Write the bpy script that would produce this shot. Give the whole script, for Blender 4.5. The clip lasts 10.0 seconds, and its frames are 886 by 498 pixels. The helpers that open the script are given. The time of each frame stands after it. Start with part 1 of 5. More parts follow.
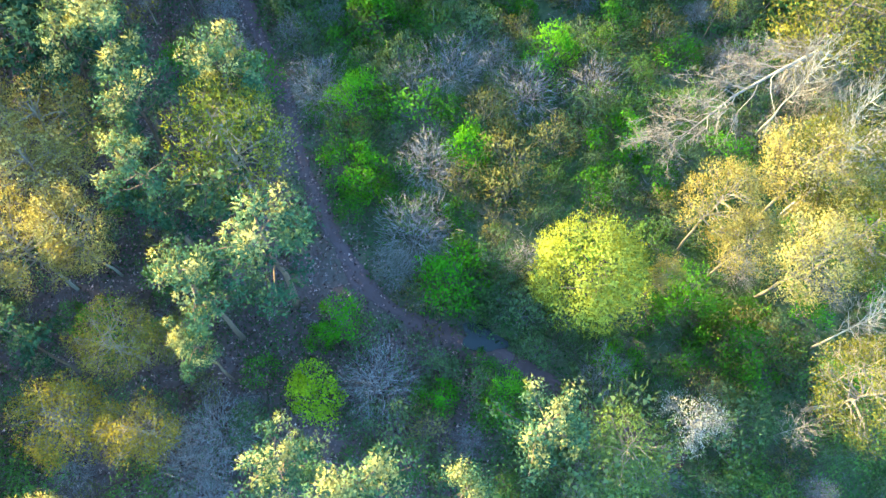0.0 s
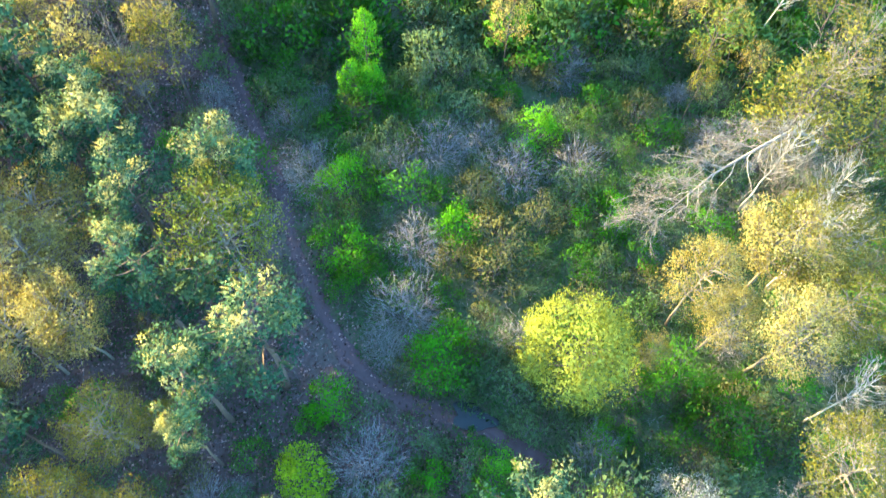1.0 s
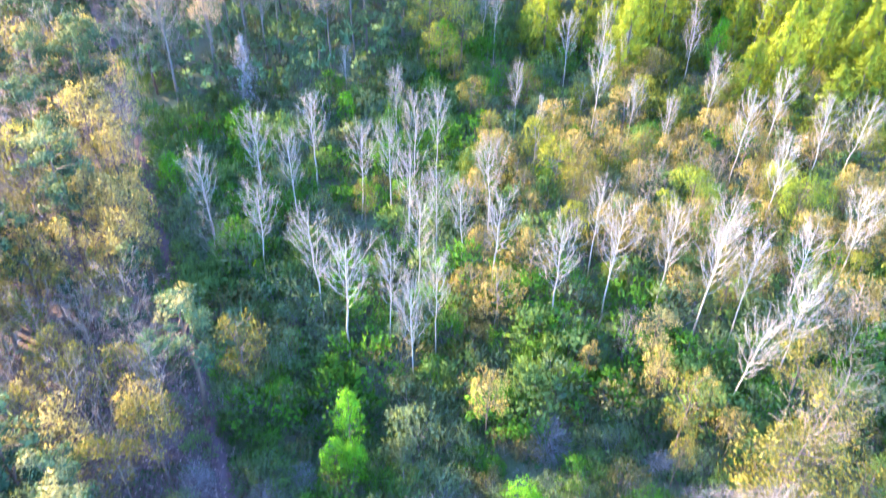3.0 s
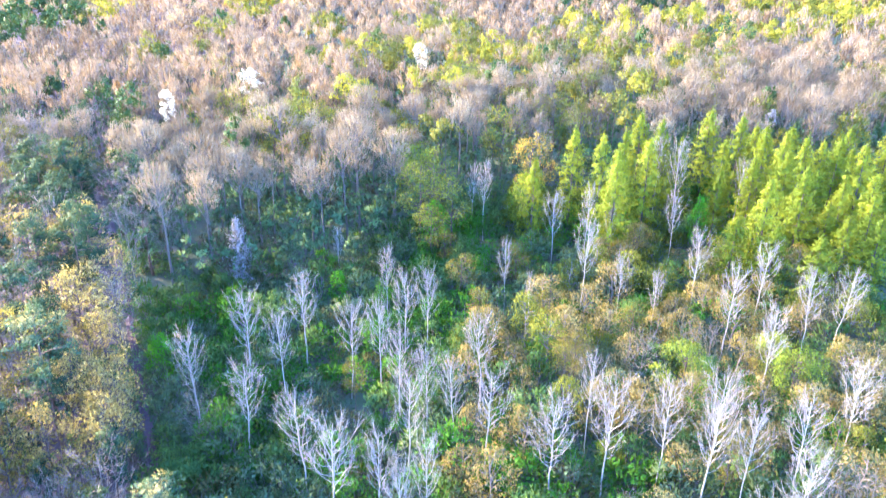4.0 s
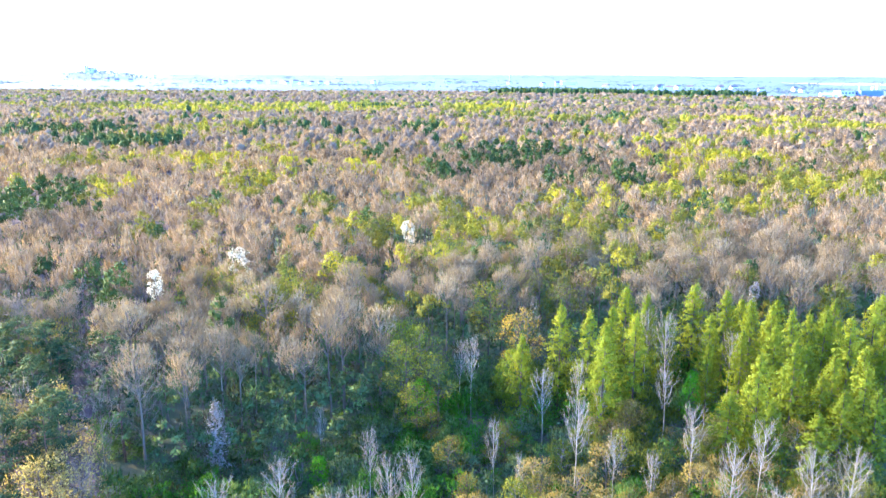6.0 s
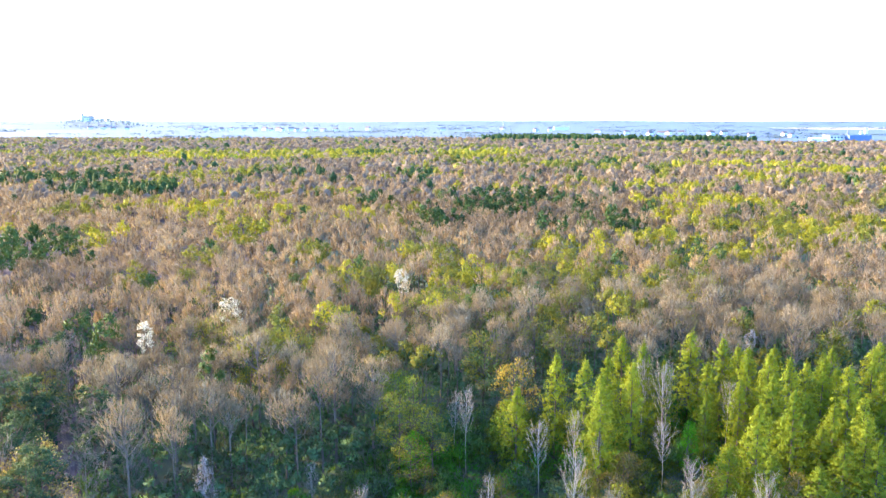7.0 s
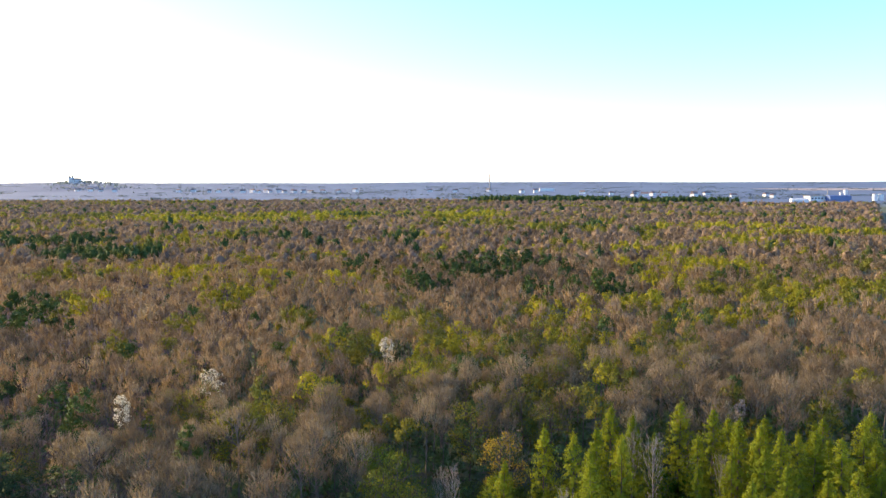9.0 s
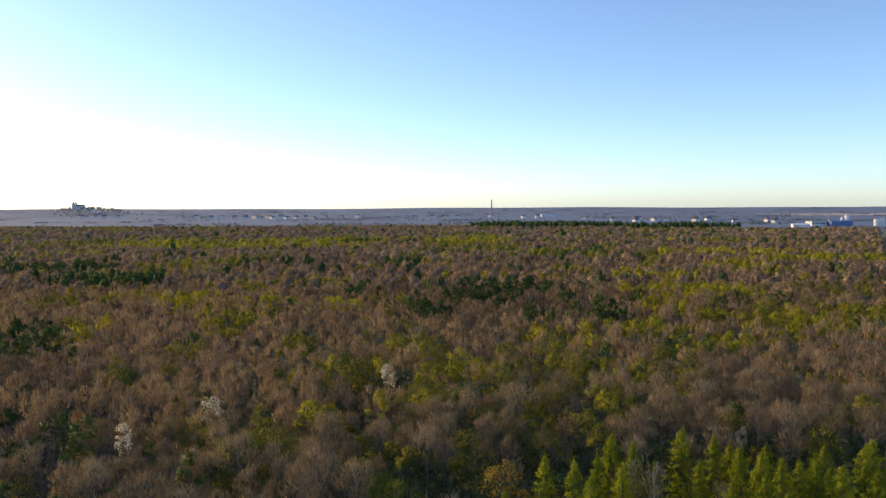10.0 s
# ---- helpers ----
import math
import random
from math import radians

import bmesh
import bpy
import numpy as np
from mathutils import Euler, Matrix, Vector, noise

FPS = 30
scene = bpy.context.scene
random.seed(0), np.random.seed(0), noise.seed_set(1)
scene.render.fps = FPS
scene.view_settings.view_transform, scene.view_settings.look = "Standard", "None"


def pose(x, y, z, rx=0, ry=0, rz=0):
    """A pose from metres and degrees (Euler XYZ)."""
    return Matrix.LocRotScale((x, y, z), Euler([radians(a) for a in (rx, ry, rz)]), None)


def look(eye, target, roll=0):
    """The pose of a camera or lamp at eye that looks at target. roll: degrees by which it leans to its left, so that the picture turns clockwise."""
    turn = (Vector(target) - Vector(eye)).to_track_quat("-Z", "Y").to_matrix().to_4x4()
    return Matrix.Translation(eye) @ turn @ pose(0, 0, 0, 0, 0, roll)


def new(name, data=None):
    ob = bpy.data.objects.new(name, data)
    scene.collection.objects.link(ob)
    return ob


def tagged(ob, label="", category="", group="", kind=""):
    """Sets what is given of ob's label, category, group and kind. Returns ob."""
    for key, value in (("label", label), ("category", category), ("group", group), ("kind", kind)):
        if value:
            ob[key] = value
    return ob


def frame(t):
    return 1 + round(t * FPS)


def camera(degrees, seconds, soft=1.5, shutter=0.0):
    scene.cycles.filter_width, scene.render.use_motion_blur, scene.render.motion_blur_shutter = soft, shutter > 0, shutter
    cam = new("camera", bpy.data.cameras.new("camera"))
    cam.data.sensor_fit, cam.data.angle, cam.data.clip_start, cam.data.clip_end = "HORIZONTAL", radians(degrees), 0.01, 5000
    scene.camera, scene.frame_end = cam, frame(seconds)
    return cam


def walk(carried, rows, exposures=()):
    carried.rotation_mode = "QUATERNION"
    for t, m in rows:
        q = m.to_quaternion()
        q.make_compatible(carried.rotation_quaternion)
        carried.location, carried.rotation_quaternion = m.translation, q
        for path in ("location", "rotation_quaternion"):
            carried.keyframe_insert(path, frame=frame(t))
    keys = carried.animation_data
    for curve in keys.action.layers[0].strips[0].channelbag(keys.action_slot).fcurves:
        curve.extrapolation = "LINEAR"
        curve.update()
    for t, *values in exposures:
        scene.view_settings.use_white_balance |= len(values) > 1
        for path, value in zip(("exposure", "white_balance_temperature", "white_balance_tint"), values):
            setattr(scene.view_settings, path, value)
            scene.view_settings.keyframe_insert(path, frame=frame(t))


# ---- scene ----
cam = camera(59.8, 10.0, 1.4, 0.35)
PATH = [
    (0, (0.104, 0.143, 42.418), (0.14, 0.837, 40.543), 6.2),
    (0.5, (0.33, 0.196, 42.793), (0.363, 0.954, 40.943), 5.4),
    (1, (0.582, 0.292, 43.123), (0.614, 1.159, 41.32), 4.6),
    (1.5, (0.731, 0.422, 43.461), (0.764, 1.405, 41.72), 4.0),
    (2, (0.926, 0.637, 43.831), (0.953, 1.793, 42.199), 3.3),
    (2.5, (1.104, 0.792, 44.142), (1.122, 2.164, 42.688), 2.4),
    (3, (1.394, 0.886, 44.477), (1.406, 2.454, 43.236), 1.6),
    (3.2, (1.386, 0.926, 44.529), (1.404, 2.566, 43.385), 1.7),
    (4.3, (2.166, 1.261, 44.914), (2.181, 3.1, 44.129), 0.6),
    (4.5, (2.266, 1.346, 44.956), (2.282, 3.207, 44.224), 0.6),
    (5, (2.394, 1.674, 45.202), (2.416, 3.576, 44.583), 0.5),
    (5.5, (2.599, 2.002, 45.427), (2.626, 3.93, 44.898), 0.4),
    (7, (3.022, 3.046, 46.192), (3.067, 5.017, 45.851), 0.0),
    (7.5, (3.135, 3.484, 46.517), (3.191, 5.461, 46.218), 0.0),
    (8, (3.223, 3.915, 46.833), (3.286, 5.896, 46.569), -0.1),
    (8.5, (3.272, 4.103, 47.143), (3.345, 6.089, 46.919), -0.1),
    (9, (3.397, 4.188, 47.476), (3.476, 6.178, 47.29), -0.1),
    (9.5, (3.479, 3.921, 47.703), (3.555, 5.914, 47.55), -0.2),
    (10, (3.574, 3.276, 47.85), (3.648, 5.271, 47.73), -0.2),
]
walk(cam, [(t, look(eye, target, roll)) for t, eye, target, roll in PATH], [
    (0.0, 3.83, 7000, -21), (2.0, 4.08, 6450, -10), (3.2, 4.3, 5850, 15), (4.5, 4.08, 5220, 16), (5.5, 3.73, 5380, 9), (7.0, 3.2, 6200, 6), (8.5, 2.2, 7150, 10), (9.3, 1.5, 7450, 12), (10.0, 0.88, 7900, 13)])

# ---- light: low warm sun ahead and to the left, clear pale sky ----
SUN_AZ, SUN_EL = radians(-62), radians(18.5)      # azimuth from +y, clockwise
world = bpy.data.worlds.new("sky")
scene.world = world
world.use_nodes = True
wn = world.node_tree
sky = wn.nodes.new("ShaderNodeTexSky")
sky.sky_type, sky.sun_disc = "NISHITA", False
sky.sun_elevation, sky.sun_rotation = SUN_EL, SUN_AZ
sky.dust_density, sky.air_density, sky.ozone_density = 0.9, 0.8, 5.0
sky.altitude = 900
wn.links.new(sky.outputs[0], wn.nodes["Background"].inputs[0])
wn.nodes["Background"].inputs[1].default_value = 0.15
sun = new("sun", bpy.data.lights.new("sun", "SUN"))
sun.data.energy, sun.data.angle, sun.data.color = 2.55, radians(0.6), (1.0, 0.73, 0.38)
sun_way = Vector((math.sin(SUN_AZ) * math.cos(SUN_EL), math.cos(SUN_AZ) * math.cos(SUN_EL), math.sin(SUN_EL)))
sun.matrix_world = look(sun_way * 300, (0, 0, 0))


# ---- materials ----
def material(name):
    m = bpy.data.materials.new(name)
    m.use_nodes = True
    n = m.node_tree
    return m, n, n.nodes["Principled BSDF"]


def node(n, kind, **inputs):
    made = n.nodes.new(kind)
    for key, value in inputs.items():
        made.inputs[key].default_value = value
    return made


def ramp_of(n, fac, colours, places=None):
    r = n.nodes.new("ShaderNodeValToRGB")
    e = r.color_ramp.elements
    while len(e) < len(colours):
        e.new(0.5)
    for i, c in enumerate(colours):
        e[i].position = places[i] if places else i / max(1, len(colours) - 1)
        e[i].color = (*c, 1)
    n.links.new(fac, r.inputs[0])
    return r


def grained(n, scale, coords="Object", detail=4.0):
    tex = node(n, "ShaderNodeTexCoord")
    ns = node(n, "ShaderNodeTexNoise", Scale=scale, Detail=detail)
    n.links.new(tex.outputs[coords], ns.inputs["Vector"])
    return ns.outputs["Fac"]


def mixed(n, fac, a, b, blend="MIX"):
    """Mix two colours (tuples or sockets) by a socket or number."""
    m = n.nodes.new("ShaderNodeMix")
    m.data_type, m.blend_type = "RGBA", blend
    for i, v in ((0, fac), (6, a), (7, b)):
        if isinstance(v, (int, float)):
            m.inputs[i].default_value = v
        elif isinstance(v, tuple):
            m.inputs[i].default_value = (*v, 1)
        else:
            n.links.new(v, m.inputs[i])
    return m.outputs[2]


def sums(n, a, b, op="ADD"):
    m = n.nodes.new("ShaderNodeMath")
    m.operation = op
    for i, v in ((0, a), (1, b)):
        if isinstance(v, (int, float)):
            m.inputs[i].default_value = v
        else:
            n.links.new(v, m.inputs[i])
    return m.outputs[0]


def foliage(name, colours, thin=0.35, attribute=False, rough=0.6, vary=0.12, flicker=0.22):
    """Leaves or needles: colours run from tree to tree, each leaf paler or duller than the next, light passing through."""
    m, n, b = material(name)
    if attribute:
        a = n.nodes.new("ShaderNodeAttribute")
        a.attribute_name = "tint"
        which = a.outputs["Fac"]
    else:
        which = node(n, "ShaderNodeObjectInfo").outputs["Random"]
    geo = node(n, "ShaderNodeNewGeometry")
    fac = sums(n, sums(n, which, sums(n, geo.outputs["Random Per Island"], vary, "MULTIPLY")), vary / 2, "SUBTRACT")
    col = ramp_of(n, fac, colours).outputs[0]
    patch = grained(n, 0.9, "Object", 2.0)
    shade = ramp_of(n, patch, [(0.72, 0.74, 0.72), (1.0, 1.0, 1.0), (1.22, 1.2, 1.1)]).outputs[0]
    col = mixed(n, 1.0, col, shade, "MULTIPLY")
    if flicker:
        leaf = ramp_of(n, geo.outputs["Random Per Island"], [(1 - flicker,) * 3, (1 - flicker * 0.4,) * 3, (1 + flicker * 0.4,) * 3, (1 + flicker * 1.2,) * 3]).outputs[0]
        col = mixed(n, 1.0, col, leaf, "MULTIPLY")
    n.links.new(col, b.inputs["Base Color"])
    b.inputs["Roughness"].default_value = rough
    b.inputs["Specular IOR Level"].default_value = 0.05
    t = n.nodes.new("ShaderNodeBsdfTranslucent")
    n.links.new(mixed(n, 1.0, col, (1.15, 1.1, 0.7), "MULTIPLY"), t.inputs[0])
    mix = node(n, "ShaderNodeMixShader", Fac=thin)
    n.links.new(b.outputs[0], mix.inputs[1])
    n.links.new(t.outputs[0], mix.inputs[2])
    n.links.new(mix.outputs[0], n.nodes["Material Output"].inputs[0])
    return m


def bark(name, colours, scale=3.0, rough=0.85, attribute=False):
    m, n, b = material(name)
    fac = grained(n, scale)
    if attribute:
        a = n.nodes.new("ShaderNodeAttribute")
        a.attribute_name = "tint"
        fac = sums(n, sums(n, fac, 0.4, "MULTIPLY"), sums(n, a.outputs["Fac"], 0.6, "MULTIPLY"))
    else:
        o = node(n, "ShaderNodeObjectInfo").outputs["Random"]
        fac = sums(n, sums(n, fac, 0.65, "MULTIPLY"), sums(n, o, 0.35, "MULTIPLY"))
    n.links.new(ramp_of(n, fac, colours).outputs[0], b.inputs["Base Color"])
    b.inputs["Roughness"].default_value = rough
    bump = node(n, "ShaderNodeBump", Strength=0.5, Distance=0.03)
    n.links.new(grained(n, scale * 6), bump.inputs["Height"])
    n.links.new(bump.outputs[0], b.inputs["Normal"])
    return m


M_GREEN = foliage("fresh_green_leaves", [(0.06, 0.158, 0.02), (0.085, 0.222, 0.025), (0.113, 0.27, 0.034)], 0.5)
M_DEEP = foliage("deep_green_leaves", [(0.078, 0.15, 0.046), (0.108, 0.193, 0.057), (0.142, 0.23, 0.07)], 0.5)
M_SAGE = foliage("sage_green_leaves", [(0.091, 0.142, 0.078), (0.124, 0.182, 0.091), (0.155, 0.215, 0.109)], 0.5)
M_LIME = foliage("lime_leaves", [(0.165, 0.235, 0.027), (0.21, 0.265, 0.037), (0.27, 0.295, 0.06)], 0.4)
M_GOLD = foliage("golden_young_leaves", [(0.27, 0.222, 0.08), (0.345, 0.285, 0.105), (0.42, 0.35, 0.14)], 0.5)
M_YELLOWGREEN = foliage("yellow_green_leaves", [(0.122, 0.152, 0.03), (0.167, 0.198, 0.034), (0.228, 0.251, 0.046)], 0.5)
M_HONEY = foliage("honey_young_leaves", [(0.2, 0.165, 0.065), (0.26, 0.215, 0.08), (0.33, 0.27, 0.105)], 0.45)
M_OLIVE = foliage("olive_leaves", [(0.129, 0.125, 0.034), (0.19, 0.179, 0.042), (0.258, 0.236, 0.061)], 0.5)
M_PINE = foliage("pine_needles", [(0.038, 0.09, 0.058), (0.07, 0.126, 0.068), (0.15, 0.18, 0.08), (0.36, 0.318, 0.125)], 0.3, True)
# darker copy of the pine needles, shade of the mixed wood in its colour
M_FARPINE = foliage("shaded_pine_needles", [(0.03, 0.064, 0.039), (0.055, 0.099, 0.049), (0.118, 0.148, 0.06)], 0.25, True)
M_LARCH = foliage("larch_needles", [(0.147, 0.192, 0.019), (0.196, 0.242, 0.024), (0.26, 0.3, 0.032)], 0.4, flicker=0)
M_BLOSSOM = foliage("white_blossom", [(0.55, 0.52, 0.48), (0.66, 0.63, 0.58), (0.75, 0.71, 0.655)], 0.4)
M_LILAC = foliage("lilac_white_blossom", [(0.205, 0.19, 0.213), (0.281, 0.262, 0.285), (0.365, 0.346, 0.361)], 0.3)
M_SOFT = foliage("soft_green_leaves", [(0.099, 0.152, 0.046), (0.129, 0.19, 0.053), (0.167, 0.22, 0.068)], 0.5)
M_BUDS = foliage("silvery_buds", [(0.274, 0.258, 0.236), (0.35, 0.327, 0.289), (0.426, 0.395, 0.334)], 0.2)
M_VIVID = foliage("vivid_green_leaves", [(0.095, 0.28, 0.018), (0.12, 0.33, 0.022), (0.15, 0.37, 0.028)], 0.5)
M_NEWLIME = foliage("lime_shrub_leaves", [(0.25, 0.36, 0.02), (0.27, 0.385, 0.024), (0.29, 0.4, 0.03)], 0.45)
M_OCHRE = foliage("ochre_young_leaves", [(0.27, 0.205, 0.04), (0.33, 0.255, 0.05), (0.39, 0.305, 0.065)], 0.45)
M_MOSSY = foliage("moss_green_young_leaves", [(0.145, 0.16, 0.032), (0.195, 0.208, 0.036), (0.25, 0.255, 0.045)], 0.45)
M_TANLEAF = foliage("tan_olive_leaves", [(0.125, 0.125, 0.052), (0.165, 0.16, 0.065), (0.215, 0.2, 0.085)], 0.45)
M_WHITE = bark("white_bark", [(0.27, 0.236, 0.195), (0.36, 0.32, 0.272), (0.45, 0.41, 0.353)])
M_TAN = bark("tan_twigs", [(0.152, 0.114, 0.091), (0.228, 0.179, 0.144), (0.319, 0.258, 0.205)])
M_GREY = bark("grey_twigs", [(0.106, 0.087, 0.095), (0.175, 0.152, 0.163), (0.251, 0.228, 0.239)])
M_GREYTWIG = bark("silvery_grey_twigs", [(0.15, 0.126, 0.138), (0.215, 0.186, 0.198), (0.285, 0.253, 0.262)])
M_BROWN = bark("brown_bark", [(0.053, 0.038, 0.034), (0.099, 0.072, 0.061), (0.152, 0.114, 0.091)])
M_GREYBARK = bark("grey_brown_bark", [(0.091, 0.072, 0.061), (0.152, 0.125, 0.106), (0.22, 0.186, 0.152)])
M_RUST = bark("pine_bark", [(0.068, 0.046, 0.038), (0.122, 0.076, 0.057), (0.19, 0.114, 0.076)])
M_WOODTWIG = foliage("woodland_twigs", [(0.19, 0.148, 0.106), (0.266, 0.209, 0.15), (0.35, 0.281, 0.198)], 0.3, rough=0.85, flicker=0)
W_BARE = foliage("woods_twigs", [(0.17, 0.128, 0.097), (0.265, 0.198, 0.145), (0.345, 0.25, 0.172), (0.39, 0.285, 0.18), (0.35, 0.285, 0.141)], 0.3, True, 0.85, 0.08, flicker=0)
W_LEAF = foliage("woods_leaves", [(0.11, 0.125, 0.041), (0.17, 0.175, 0.041), (0.275, 0.267, 0.04), (0.415, 0.39, 0.034)], 0.4, True, 0.6, 0.1, flicker=0)
W_UNDER = foliage("understorey_leaves", [(0.09, 0.084, 0.054), (0.082, 0.138, 0.066), (0.108, 0.182, 0.078), (0.144, 0.222, 0.082)], 0.3, True, flicker=0)
W_PINE = foliage("woods_needles", [(0.04, 0.076, 0.03), (0.065, 0.112, 0.036), (0.112, 0.151, 0.045)], 0.2, True, flicker=0)


M_LITTER = foliage("dead_leaves", [(0.05, 0.028, 0.03), (0.155, 0.089, 0.095), (0.28, 0.172, 0.175), (0.4, 0.27, 0.25)], 0.1, True, 0.8, flicker=0.4)
M_UNDER = foliage("undergrowth_leaves", [(0.095, 0.071, 0.053), (0.048, 0.095, 0.037), (0.066, 0.143, 0.043), (0.114, 0.2, 0.057)], 0.3, True)


def ground_material():
    m, n, b = material("leaf_litter_ground")
    geo = node(n, "ShaderNodeNewGeometry")
    fine, mid, wide = grained(n, 5.0, detail=8.0), grained(n, 0.35, detail=5.0), grained(n, 0.05, detail=4.0)
    litter = ramp_of(n, fine, [(0.05, 0.028, 0.032), (0.108, 0.063, 0.07), (0.18, 0.112, 0.12)]).outputs[0]
    moss = ramp_of(n, fine, [(0.03, 0.06, 0.02), (0.055, 0.12, 0.03), (0.09, 0.17, 0.045)]).outputs[0]
    where = ramp_of(n, sums(n, sums(n, mid, 0.6, "MULTIPLY"), sums(n, wide, 0.5, "MULTIPLY")),
                    [(0, 0, 0), (0, 0, 0), (0.5, 0.5, 0.5), (1, 1, 1), (1, 1, 1)]).outputs[0]
    open_side = n.nodes.new("ShaderNodeAttribute")
    open_side.attribute_name = "tint"
    near = mixed(n, sums(n, where, sums(n, sums(n, open_side.outputs["Fac"], 0.85, "MULTIPLY"), 0.1), "MULTIPLY"), litter, moss)
    # open plain beyond the woods: fields, copses, villages with distance haze in the colour
    sep = node(n, "ShaderNodeSeparateXYZ")
    n.links.new(geo.outputs["Position"], sep.inputs[0])
    stretch = node(n, "ShaderNodeMapping")
    stretch.inputs["Scale"].default_value = (0.003, 0.009, 1)
    n.links.new(geo.outputs["Position"], stretch.inputs["Vector"])
    fields = node(n, "ShaderNodeTexNoise", Scale=1.0, Detail=6.0, Roughness=0.6)
    n.links.new(stretch.outputs[0], fields.inputs["Vector"])
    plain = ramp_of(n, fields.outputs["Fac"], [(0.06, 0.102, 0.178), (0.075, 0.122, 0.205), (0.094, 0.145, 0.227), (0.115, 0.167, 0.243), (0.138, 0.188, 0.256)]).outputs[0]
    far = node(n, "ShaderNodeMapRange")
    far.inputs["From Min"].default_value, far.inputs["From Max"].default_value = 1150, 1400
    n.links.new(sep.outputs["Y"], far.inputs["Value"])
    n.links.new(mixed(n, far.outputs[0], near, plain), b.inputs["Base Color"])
    b.inputs["Roughness"].default_value = 0.95
    bump = node(n, "ShaderNodeBump", Strength=0.7, Distance=0.08)
    n.links.new(fine, bump.inputs["Height"])
    n.links.new(bump.outputs[0], b.inputs["Normal"])
    return m


def plain_material(name, colours, scale, rough=0.85, bump_by=0.02):
    m, n, b = material(name)
    fac = sums(n, sums(n, grained(n, scale, detail=6.0), 0.6, "MULTIPLY"), sums(n, grained(n, scale * 0.15), 0.4, "MULTIPLY"))
    n.links.new(ramp_of(n, fac, colours).outputs[0], b.inputs["Base Color"])
    b.inputs["Roughness"].default_value = rough
    bump = node(n, "ShaderNodeBump", Strength=0.6, Distance=bump_by)
    n.links.new(grained(n, scale * 3), bump.inputs["Height"])
    n.links.new(bump.outputs[0], b.inputs["Normal"])
    return m


M_GROUND = ground_material()
M_TRACK = plain_material("trodden_earth", [(0.055, 0.031, 0.036), (0.1, 0.058, 0.067), (0.158, 0.098, 0.109)], 2.2, bump_by=0.05)
M_PALETWIG = bark("pale_tan_twigs", [(0.22, 0.183, 0.153), (0.3, 0.257, 0.215), (0.375, 0.328, 0.277)])
M_PALE = bark("pale_grey_twigs", [(0.198, 0.175, 0.167), (0.289, 0.258, 0.243), (0.395, 0.357, 0.319)])
M_WATER = plain_material("dark_puddle", [(0.012, 0.012, 0.016), (0.02, 0.02, 0.025)], 1.0, 0.12, 0.004)
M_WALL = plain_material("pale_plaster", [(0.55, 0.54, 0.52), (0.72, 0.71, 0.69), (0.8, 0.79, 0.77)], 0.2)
M_ROOF = plain_material("dull_roof", [(0.12, 0.10, 0.10), (0.2, 0.15, 0.14), (0.28, 0.2, 0.17)], 0.3)
M_BLUE = plain_material("blue_sheet_cladding", [(0.08, 0.12, 0.24), (0.1, 0.16, 0.32), (0.14, 0.2, 0.36)], 0.1, 0.5)
M_FIELD = plain_material("pale_field", [(0.3, 0.24, 0.2), (0.38, 0.31, 0.27), (0.45, 0.38, 0.32)], 0.01)
M_CONCRETE = plain_material("concrete", [(0.22, 0.21, 0.2), (0.32, 0.31, 0.3), (0.42, 0.41, 0.4)], 0.1)
M_RED = plain_material("red_band_paint", [(0.3, 0.08, 0.06), (0.38, 0.12, 0.09)], 0.2)
M_GLASS = plain_material("dark_window", [(0.03, 0.035, 0.04), (0.06, 0.065, 0.075)], 0.2, 0.15)
# the pale blue of distance haze is put into these leaves' colour
M_FARWOOD = foliage("haze_blue_copse_leaves", [(0.12, 0.17, 0.25), (0.14, 0.19, 0.28), (0.16, 0.215, 0.3)], 0.55, True, 0.9, flicker=0)


